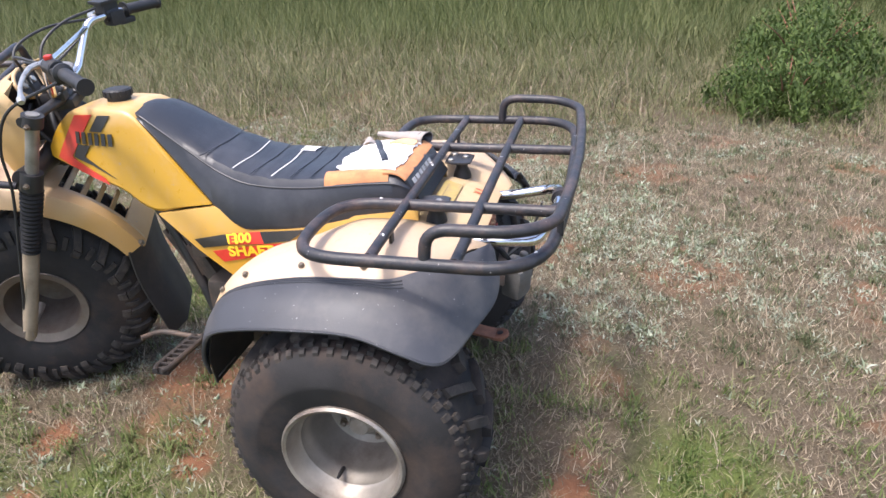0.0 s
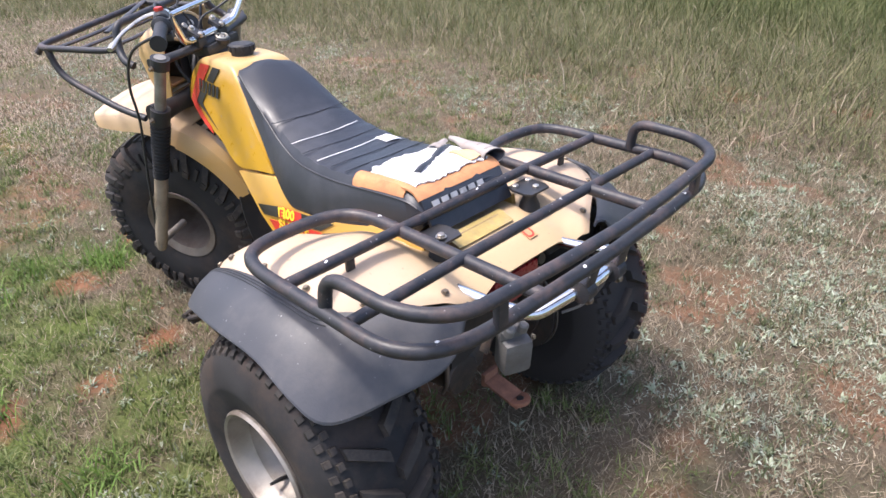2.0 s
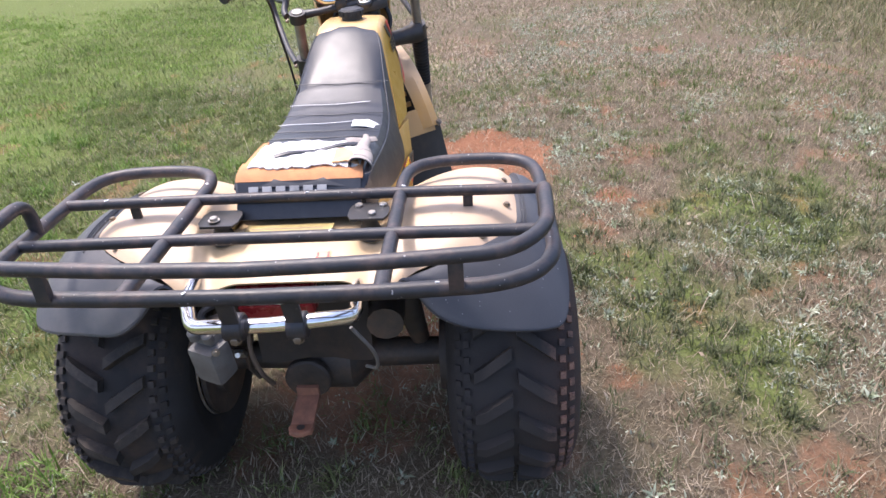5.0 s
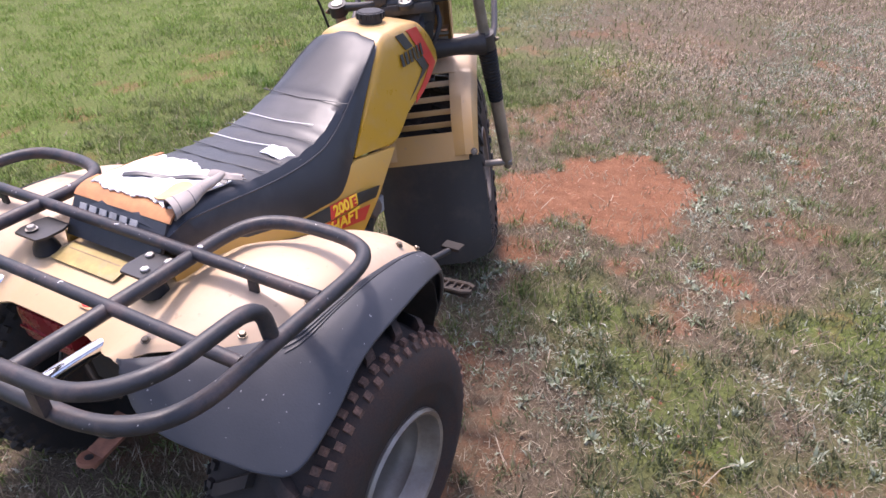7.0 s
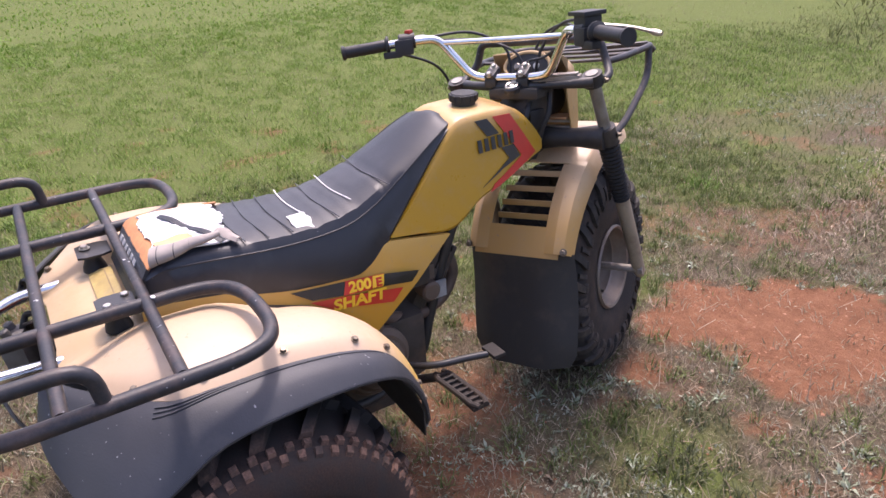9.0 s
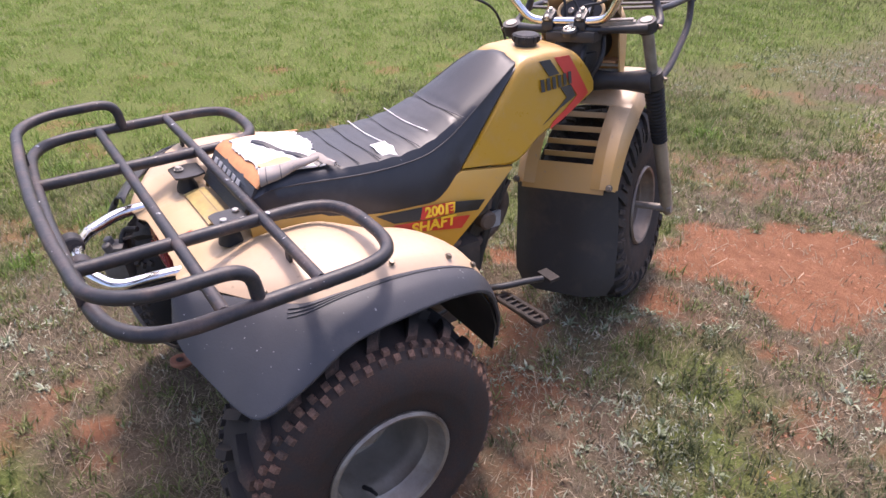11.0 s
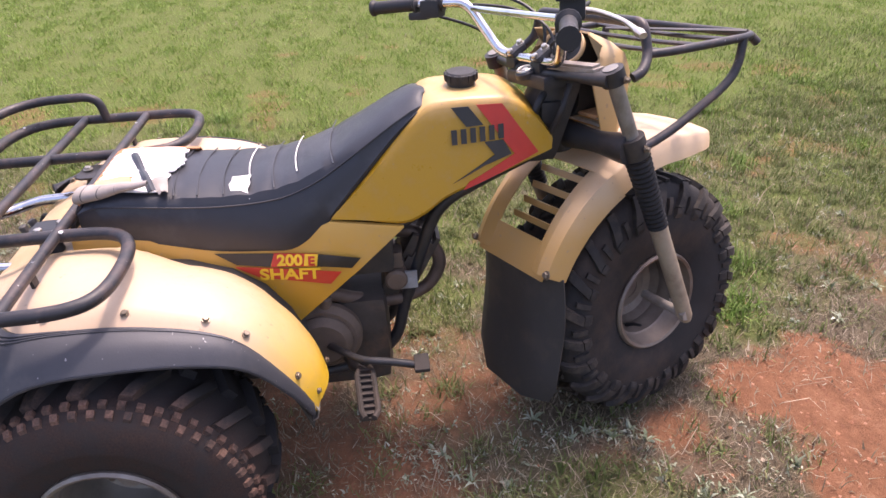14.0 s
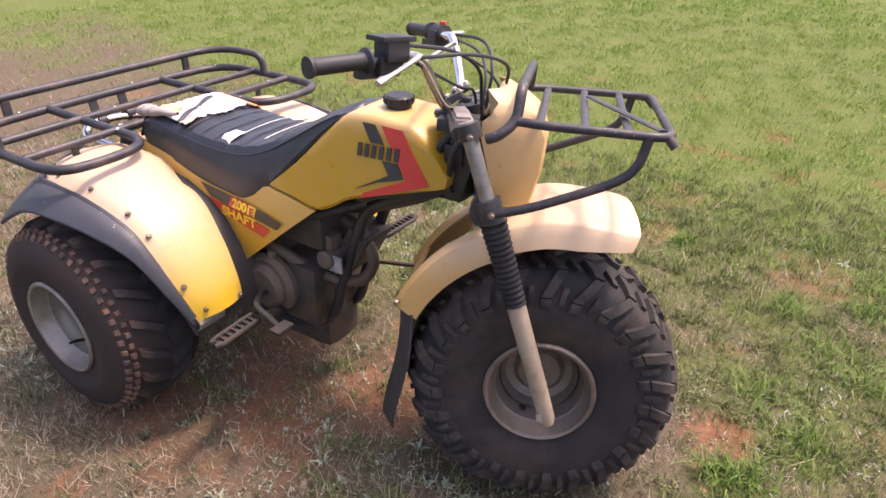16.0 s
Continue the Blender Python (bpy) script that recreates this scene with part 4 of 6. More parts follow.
def wheel(name, radius, half, bead, dish, m, tyre_mat, style, parent, label, tyre_label):
    rim = part(name, moved(rim_mesh(half, bead, dish), m), M["rim" if style == "rear" else "rim_brown"], parent, label)
    body, tread = tyre_mesh(radius, half, bead, style)
    part("tyre", moved(body, m), tyre_mat, rim, tyre_label)
    tagged(part("tread", moved(tread, m), M["tread_red"] if tyre_mat is M["tyre_rear"] else M["tread"], rim, "worn rubber tread blocks"), kind="stuff")
    bm = bmesh.new()
    if style == "rear":
        disc(bm, (dish - 0.02, 0, 0), (1, 0, 0), 0.046, 0.05, 24, 0.006)
        disc(bm, (dish + 0.03, 0, 0), (1, 0, 0), 0.026, 0.03, 16, 0.004)
    else:
        disc(bm, (dish - 0.03, 0, 0), (1, 0, 0), 0.036, 0.040, 24, 0.006)
    part("hub", moved(bm, m), M["alloy" if style == "rear" else "rim_brown"], rim, "dull grey hub centre" if style == "rear" else "brown stained hub centre")
    bm = bmesh.new()
    a = radians(250)
    e = half * 0.86
    sweep(bm, [(e - 0.06, (bead - 0.02) * math.cos(a), (bead - 0.02) * math.sin(a)), (e - 0.035, (bead - 0.034) * math.cos(a), (bead - 0.034) * math.sin(a)),
               (e - 0.012, (bead - 0.04) * math.cos(a), (bead - 0.04) * math.sin(a))], [0.0055, 0.005, 0.0035], 8)
    part("valve_stem", moved(bm, m), M["grip"], rim, "black rubber valve stem")
    for k in range(4 if style == "rear" else 0):
        a = 2 * math.pi * k / 4 + 0.5
        bolt(rim, m @ Vector((dish + 0.012, 0.064 * math.cos(a), 0.064 * math.sin(a))), m.to_3x3() @ Vector((1, 0, 0)), 0.008, 0.012, "wheel_nut")
    return rim


wheel("rear_wheel", WHEEL_R, 0.143, 0.128, -0.03, Matrix.Translation((0.428, 0, AXLE_Z)), M["tyre_rear"], "rear", trike, "dull silver pressed steel wheel",
      "knobbly black balloon tyre caked in red dust")
wheel("rear_wheel", WHEEL_R, 0.143, 0.128, -0.03, Matrix.Translation((-0.428, 0, AXLE_Z)) @ Matrix.Rotation(math.pi, 4, "Z"), M["tyre"], "rear", trike,
      "dull silver pressed steel wheel", "knobbly black balloon tyre")
wheel("front_wheel", FRONT_R, 0.148, 0.120, 0.028, FORKED @ Matrix.Translation(FRONT_AXLE + Vector((0.012, 0, 0))), M["tyre"], "front", trike, "dull silver steel front wheel",
      "worn block-tread black balloon tyre")


# ---- body: tank, side panels, seat
def body_x(y, z):
    w = min(0.093 + 0.26 * (0.94 - z), 0.176)
    return w * (1 - 0.32 * min(max((y - 0.78) / 0.21, 0), 1) ** 2)


def make_tank():
    rows = [((.470, .713), (.476, .722)), ((.55, .700), (.56, .800)), ((.63, .687), (.64, .884)), ((.68, .703), (.70, .935)), ((.73, .735), (.755, .943)),
            ((.80, .760), (.82, .943)), ((.87, .780), (.882, .936)), ((.93, .795), (.926, .908)), ((.960, .802), (.958, .874)), ((.981, .809), (.984, .835))]
    low, high = curve_points([(0, *a) for a, _ in rows], 3), curve_points([(0, *b) for _, b in rows], 3)
    rings = []
    for a, b in zip(low, high):
        half = []
        for s in (0.0, 0.04, 0.2, 0.4, 0.6, 0.8, 0.93):
            p = a.lerp(b, s)
            half.append(Vector((body_x(p.y, p.z) - (0.006 if s == 0 else 0), p.y, p.z)))
        top = body_x(b.y, b.z)
        for f, dz in ((0.965, -0.003), (0.88, 0.001), (0.45, 0.003), (0.0, 0.004)):
            half.append(Vector((top * f, b.y, b.z + dz)))
        rings.append(half[:-1] + [half[-1]] + [Vector((-p.x, p.y, p.z)) for p in half[-2::-1]])
    bm = bmesh.new()
    loft(bm, rings)
    bmesh.ops.recalc_face_normals(bm, faces=bm.faces[:])
    return part("fuel_tank", bm, M["tank"], trike, "amber yellow fuel tank bleached along the top")


def on_body(bm, side, off):
    """Lays flat (y, z) geometry onto the body's flank."""
    for v in bm.verts:
        y, z = v.co.y, v.co.z
        v.co.x = side * (body_x(y, z) + off + v.co.x)
    return bm


def decal(name, poly, side, mat, parent, off=0.002, label=""):
    bm = bmesh.new()
    f = bm.faces.new([bm.verts.new((0, y, z)) for y, z in poly])
    bmesh.ops.triangulate(bm, faces=[f])
    bmesh.ops.subdivide_edges(bm, edges=bm.edges[:], cuts=3, use_grid_fill=True)
    got = bmesh.ops.extrude_face_region(bm, geom=bm.faces[:])
    for g in got["geom"]:
        if isinstance(g, bmesh.types.BMVert):
            g.co.x += 0.0012
    on_body(bm, side, off)
    bmesh.ops.recalc_face_normals(bm, faces=bm.faces[:])
    return part(name, bm, mat, parent, label)


def lettering(text, origin, along, size, stretch, side, mat, parent, off):
    """Built-in font letters laid onto the flank; origin is the lower rear end on the right side, along its slope."""
    cu = bpy.data.curves.new("text", "FONT")
    cu.body, cu.size, cu.extrude, cu.offset = text, size, 0.0006, 0.0012
    cu.align_x = "CENTER"
    ob = new("lettering", cu)
    bpy.context.view_layer.update()
    me = ob.evaluated_get(bpy.context.evaluated_depsgraph_get()).to_mesh()
    bm = bmesh.new()
    bm.from_mesh(me)
    ob.evaluated_get(bpy.context.evaluated_depsgraph_get()).to_mesh_clear()
    bpy.data.objects.remove(ob)
    bpy.data.curves.remove(cu)
    d = Vector((along[0], along[1])).normalized()
    u = Vector((-d.y, d.x))
    for v in bm.verts:
        a, b, c = v.co.x * stretch * side, v.co.y, v.co.z
        v.co = Vector((c, origin[0] + d.x * a + u.x * b, origin[1] + d.y * a + u.y * b))
    on_body(bm, side, off)
    return part("lettering", bm, mat, parent)


tank = make_tank()
for s in (1, -1):
    decal("stripe", [(.808, .931), (.866, .928), (.947, .812), (.769, .752), (.783, .769), (.890, .818)], s, M["red"], tank, label="red arrow stripe")
    decal("stripe", [(.753, .929), (.791, .929), (.822, .888), (.784, .887)], s, M["ink"], tank, label="black stripe")
    decal("stripe", [(.822, .852), (.865, .852), (.883, .819), (.819, .801), (.747, .768), (.844, .822)], s, M["ink"], tank, label="black stripe")
    for k in range(6):
        y0 = 0.750 + 0.0208 * k
        z0 = 0.851 + 0.0008 * k
        decal("print_bar", [(y0, z0 + .001), (y0 + 0.0125, z0 + .001), (y0 + 0.0125, z0 + 0.032), (y0, z0 + 0.032)], s, M["ink"], tank, 0.0045)
bm = bmesh.new()
disc(bm, (0, 0.789, 0.944), (0, 0, 1), 0.031, 0.014, 28)
disc(bm, (0, 0.789, 0.957), (0, 0, 1), 0.036, 0.021, 28, 0.005)
for k in range(14):
    a = 2 * math.pi * k / 14
    box(bm, (0.036 * math.cos(a), 0.789 + 0.036 * math.sin(a), 0.967), (0.005, 0.008, 0.016), 0.001, Matrix.Rotation(a, 4, "Z"))
part("filler_cap", bm, M["grip"], tank, "black ribbed filler cap")


def side_panel(s):
    poly = [(.470, .707), (.630, .681), (.30, .408), (.13, .50), (-.09, .62), (-.09, .725), (.10, .700), (.385, .690)]
    bm = bmesh.new()
    f = bm.faces.new([bm.verts.new((0, y, z)) for y, z in poly])
    bmesh.ops.triangulate(bm, faces=[f])
    bmesh.ops.subdivide_edges(bm, edges=bm.edges[:], cuts=2, use_grid_fill=True)
    got = bmesh.ops.extrude_face_region(bm, geom=bm.faces[:])
    for g in got["geom"]:
        if isinstance(g, bmesh.types.BMVert):
            g.co.x -= 0.012
    on_body(bm, s, 0.0)
    bmesh.ops.recalc_face_normals(bm, faces=bm.faces[:])
    p = part("side_panel", bm, M["panel"], trike, "yellow plastic side panel with stickers")
    decal("stripe", [(.205, .663), (.335, .651), (.322, .622), (.25, .633)], s, M["ink"], p, label="black stripe")
    decal("stripe", [(.245, .629), (.322, .619), (.478, .590), (.450, .560), (.295, .596)], s, M["red"], p, label="red stripe")
    decal("stripe", [(.431, .640), (.525, .622), (.503, .598), (.425, .611)], s, M["ink"], p, label="black stripe")
    decal("backing", [(.333, .652), (.431, .641), (.424, .612), (.324, .621)], s, M["red"], p)
    decal("backing", [(.402, .6435), (.431, .6405), (.4255, .6145), (.3965, .6165)], s, M["yellow"], p, 0.0035)
    lettering("200", (.366 + (0 if s > 0 else .02), .622), (1, -0.085), 0.034, 1.1, s, M["yellow"], p, 0.0042)
    lettering("E", (.4135, .6178), (1, -0.085), 0.028, 1.1, s, M["red"], p, 0.0052)
    lettering("SHAFT", (.362, .5855), (1, -0.085), 0.040, 1.15, s, M["yellow"], p, 0.0045)
    return p


for s in (1, -1):
    side_panel(s)


def make_seat():
    # y, top, low, half-width above, half-width below
    st = [(.708, .934, .915, .030, .040), (.696, .9395, .915, .062, .074), (.67, .936, .903, .080, .092), (.62, .912, .862, .092, .106), (.55, .873, .792, .103, .124),
          (.50, .846, .742, .111, .138), (.46, .827, .700, .118, .148), (.42, .811, .676, .124, .160), (.375, .799, .656, .130, .168),
          (.32, .792, .658, .134, .168), (.26, .790, .662, .136, .166), (.20, .792, .668, .137, .163), (.14, .797, .675, .137, .158),
          (.08, .803, .684, .136, .153), (.02, .808, .690, .134, .149), (-.03, .806, .708, .132, .145), (-.056, .793, .722, .129, .140), (-.068, .782, .735, .124, .132)]
    P = curve_points([(a, b, c) for a, b, c, _, _ in st], 3)
    W = curve_points([(0, a, b) for *_, a, b in st], 3)
    rings = []
    for p, w in zip(P, W):
        y, top, low = p
        h1, h2 = w.y, w.z
        sag = 0.010 * math.sin(min(1, max(0, (0.70 - y) / 0.2)) * math.pi / 2)
        half = [(0, low + 0.02), (h2 - 0.02, low + 0.006), (h2, low), (h2 + 0.003, low + 0.012), (h2 * 0.55 + h1 * 0.45 + 0.004, low * 0.55 + top * 0.45),
                (h1 + 0.008, low * 0.16 + top * 0.84 - 0.004), (h1 - 0.006, top - 0.006), (h1 - 0.03, top - 0.0005), (h1 * 0.4, top + 0.004), (0, top + 0.005 - sag * 0.3)]
        r = [Vector((x, y, z)) for x, z in half]
        rings.append(r + [Vector((-q.x, q.y, q.z)) for q in r[-2:0:-1]])
    bm = bmesh.new()
    loft(bm, rings)
    # pleats pressed across the middle of the top
    for yy, depth in ((.49, .006), (.41, .004), (.355, .004), (.30, .005), (.245, .004), (.19, .004), (.14, .003)):
        for v in bm.verts:
            if v.co.z > 0.74 and abs(v.co.y - yy) < 0.012 and v.co.y > 0.08:
                v.co.z -= depth * (1 - abs(v.co.y - yy) / 0.012)
    bmesh.ops.recalc_face_normals(bm, faces=bm.faces[:])
    seat = part("seat", bm, M["vinyl"], trike, "long black vinyl seat, torn open at the rear")

    def top(y):
        for a, b in zip(st, st[1:]):
            if b[0] <= y <= a[0]:
                f = (a[0] - y) / (a[0] - b[0])
                return a[1] + (b[1] - a[1]) * f, a[3] + (b[3] - a[3]) * f
        return st[-1][1], st[-1][3]

    def over(x, y, off):
        t, h = top(y)
        e = min(1, abs(x) / max(h, 1e-3))
        return Vector((x, y, t + 0.004 - 0.006 * e ** 4 + off))
    # pale piping lines along some pleats
    for yy, x0, x1, w, mat in ((.405, -.125, .09, .0013, "scrim"), (.296, -.13, .07, .0014, "scrim")):
        bm = bmesh.new()
        sweep(bm, [over(x0 + (x1 - x0) * k / 14, yy - 0.010 * math.sin(math.pi * k / 14), 0.0005) for k in range(15)], w, 6, flat=0.5)
        part("piping", bm, M[mat], seat, "worn pale piping")
    for yy in (.49, .355, .245, .19, .14):
        bm = bmesh.new()
        sweep(bm, [over(-.130 + .260 * k / 14, yy - 0.012 * math.sin(math.pi * k / 14), -0.0008) for k in range(15)], 0.0018, 6, flat=0.6)
        part("pleat_seam", bm, M["vinyl"], seat)
    # seams along both flanks
    for sg in (1, -1):
        bm = bmesh.new()
        sweep(bm, curve_points([(sg * (h1 + .0085), y, lo * .16 + tp * .84 - .004) for y, tp, lo, h1, h2 in st[2:-1]], 3), 0.0022, 6)
        part("side_seam", bm, M["vinyl"], seat)
    # white tape patch on the edge
    bm = bmesh.new()
    sheet(bm, [[over(.060 + .074 * i / 4, .256 + .042 * j / 3 + .003 * math.sin(i * 2.6 + j), .0022) - Vector((0, 0, .012 * max(0, i - 2.5))) for i in range(5)] for j in range(4)], -0.002)
    part("patch", bm, M["scrim"], seat, "white patch on the seat edge")
    # torn rear: white scrim over orange foam
    rnd = random.Random(8)

    def ragged(n, amount):
        """A run of jagged but connected offsets."""
        out, v = [], 0.0
        for _ in range(n):
            v = v * 0.72 + rnd.uniform(-amount, amount) * (1.0 if rnd.random() < 0.6 else 0.2)
            out.append(v)
        return out
    e1, e2 = ragged(53, .0075), ragged(53, .0052)
    grid = []
    for i in range(53):
        x = -.112 + .236 * i / 52
        y1 = .128 + e1[i] - 0.15 * x - 0.03 * max(0, -x / .115) ** 4
        y0 = -.034 + e2[i]
        grid.append([over(x, y0 + (y1 - y0) * j / 10, .0035 + .0012 * math.sin(i * .9 + j)) for j in range(11)])
    bm = bmesh.new()
    sheet(bm, grid, -0.003)
    part("scrim", bm, M["scrim"], seat, "white torn scrim cloth showing at the tear")
    bm = bmesh.new()
    grid = [[Vector((x * (1.0 if j < 3 else 1.012), y, z)) for j, (y, z) in enumerate([(.0, .8115), (-.022, .8115), (-.038, .8085), (-.050, .8025), (-.0585, .7945)])]
            for x in [-.131 + .262 * i / 16 for i in range(17)]]
    sheet(bm, grid, -0.004)
    part("foam", bm, M["foam"], seat, "crumbling orange seat foam")
    e3 = ragged(16, .004)
    bm = bmesh.new()
    grid = []
    for k in range(16):
        y = .150 - .165 * k / 15
        t, h = top(y)
        wid = .012 + .020 * k / 15 + e3[k]
        grid.append([Vector((-h - .006, y, t - .022)), Vector((-h - .003, y, t - .008)), Vector((-h + .008, y, t + .003)), Vector((-h + .008 + wid, y, t + .0058))])
    sheet(bm, grid, 0.003)
    part("foam", bm, M["foam"], seat, "orange foam along the torn edge")
    bm = bmesh.new()
    sheet(bm, [[over(.066 + (.030 + .028 * j / 6) * i / 4, .044 - .072 * j / 6 - .004 * math.sin(i * 2.0), .0075 + .0022 * math.sin(i * 1.3 + j)) for i in range(5)] for j in range(7)], -0.003)
    part("foam", bm, M["foam_pale"], seat, "folded flap of paler foam")
    # printed rear panel with plain bars for the maker's name
    bm = bmesh.new()
    sheet(bm, [[Vector((x, -.0600 - .040 * j / 3, .7940 - .066 * j / 3)) for j in range(4)] for x in [-.128 + .256 * i / 8 for i in range(9)]], -0.008)
    part("rear_panel", bm, M["vinyl"], seat)
    for k in range(6):
        bm = bmesh.new()
        box(bm, (-.094 + .0285 * k, -.0738, .7738), (.020, .003, .029), 0.0008, Matrix.Rotation(-.545, 4, "X"))
        part("print_bar", bm, M["bars"], seat)
    # cover peeled back: a cone-shaped roll along the edge, a strip across the tear, a folded wedge
    tip, mouth = Vector((.122, .092, .8275)), Vector((.130, -.046, .815))
    rows, inner = [], []
    for i in range(10):
        f = i / 9
        c = tip.lerp(mouth, f) + Vector((.003 * math.sin(i * 1.3), 0, 0))
        rx, rz = .005 + .021 * f, .004 + .013 * f
        ring = [c + Vector((rx * math.cos(a), -.010 * f * math.cos(a), rz * math.sin(a))) for a in (radians(-70 + 300 * k / 14) for k in range(15))]
        rows.append(ring)
        inner.append([c.lerp(p, 0.86) for p in ring])
    bm = bmesh.new()
    sheet(bm, rows, 0.0015)
    roll = part("loose_cover", bm, M["vinyl_back"], seat, "rolled-back strip of grey vinyl backing")
    bm = bmesh.new()
    sheet(bm, inner, 0.001)
    part("cover_face", bm, M["vinyl"], roll, "black face inside the roll")
    for i in (4, 6, 8):
        bm = bmesh.new()
        c = tip.lerp(mouth, i / 9)
        sweep(bm, [c.lerp(p, 1.05) for p in rows[i][1:10]], 0.0012, 5)
        part("stitch_line", bm, M["vinyl"], roll)
    bm = bmesh.new()
    sheet(bm, [[over(-.070 + .190 * i / 12 + .004 * j, .020 + .085 * i / 12 - .0075 * j, .009 + .003 * math.sin(i * .9) + .003 * (j == 1)) for j in range(3)] for i in range(13)], -0.002)
    part("loose_cover", bm, M["vinyl"], seat, "loose strip of torn black vinyl")
    bm = bmesh.new()
    sheet(bm, [[over(.070 + .063 * i / 5 + .010 * j / 3, .118 - .030 * j / 3 * (1 - .55 * i / 5) + .014 * i / 5, .007 + .007 * math.sin(math.pi * j / 3) + .002 * math.sin(i * 1.7)) for i in range(6)]
               for j in range(4)], -0.002)
    part("loose_cover", bm, M["vinyl_back"], seat, "folded wedge of grey vinyl backing")
    return seat


make_seat()


# ---- rear fenders
# along the fender: y, height of the outer edge, outer edge x, inner edge x
FEND = [(.398, .385, .392, .250), (.386, .440, .405, .245), (.366, .495, .416, .240), (.338, .555, .428, .232), (.300, .612, .437, .222), (.245, .652, .441, .205),
        (.180, .676, .444, .190), (.100, .690, .446, .178), (.020, .697, .447, .10), (-.050, .699, .446, .0), (-.085, .699, .440, .0), (-.130, .698, .408, .0),
        (-.180, .695, .350, .0), (-.230, .690, .270, .0), (-.275, .683, .205, .0)]


def make_fender(s):
    P = curve_points([(y, z, xo) for y, z, xo, xi in FEND], 3)
    Q = curve_points([(0, 0, xi) for y, z, xo, xi in FEND], 3)
    grid = []
    for p, q in zip(P, Q):
        y, z, xo = p
        xi = max(0.0, q.z)
        dome = max(0, min(1, (y + .20) / .12)) * max(0, min(1, (.46 - y) / .10))
        nose = max(0, (y - .25) / .15)
        row = []
        for k in range(21):
            f = k / 20
            x = xi + (xo - xi) * f
            g = max(0.0, min(1.0, (x - .165) / max(.02, xo - .165)))
            rise = dome * (0.034 * math.sin(math.pi * min(1, max(0, g / .97))) ** 0.6 - 0.012 * math.exp(-((x - .165) / .022) ** 2))
            tail = (1 - dome) * (0.010 * max(0, min(1, (.16 - x) / .05)) + 0.006 * math.cos(min(1, x / .3) * math.pi / 2))
            inner = -0.050 * (1 - f) ** 1.6 * max(0, min(1, (y - .03) / .12)) * max(0, min(1, (.40 - y) / .08))
            yy = y + nose * 0.018 * math.sin(math.pi * f) + (nose * 0.012) * (1 - f)
            drop = -0.010 * max(0, (f - .9) / .1)
            if yy < -.15:
                yy = -.15 + (yy + .15) * (.78 + .14 * max(0, min(1, (x - .10) / .10)))
            drop -= 0.27 * max(0, -.12 - yy) * max(.1, min(1, (.25 - x) / .09))
            row.append(Vector((s * x, yy, z + rise * (1 - 0.5 * min(1, nose)) + tail + inner + drop)))
        grid.append(row)
    bm = bmesh.new()
    sheet(bm, grid, -0.005 * s)
    f = part("rear_fender", bm, M["fender"], trike, "sun-bleached cream plastic rear fender")
    for place, ax in (((.424, .096, .703), (.3, 0, 1)), ((.422, .236, .669), (.3, .3, 1)), ((.420, .302, .623), (.4, .6, 1)), ((.402, .379, .488), (.4, 1, .4)),
                      ((.370, .409, .412), (.2, 1, .2)), ((.262, .421, .404), (0, 1, .2)), ((.424, -.045, .711), (.2, 0, 1)), ((.235, -.228, .690), (0, -.2, 1)), ((.372, -.150, .697), (.1, -.1, 1))):
        bolt(f, (s * place[0], place[1], place[2] + .002), (s * ax[0], ax[1], ax[2]), 0.0062, 0.005)
    return f


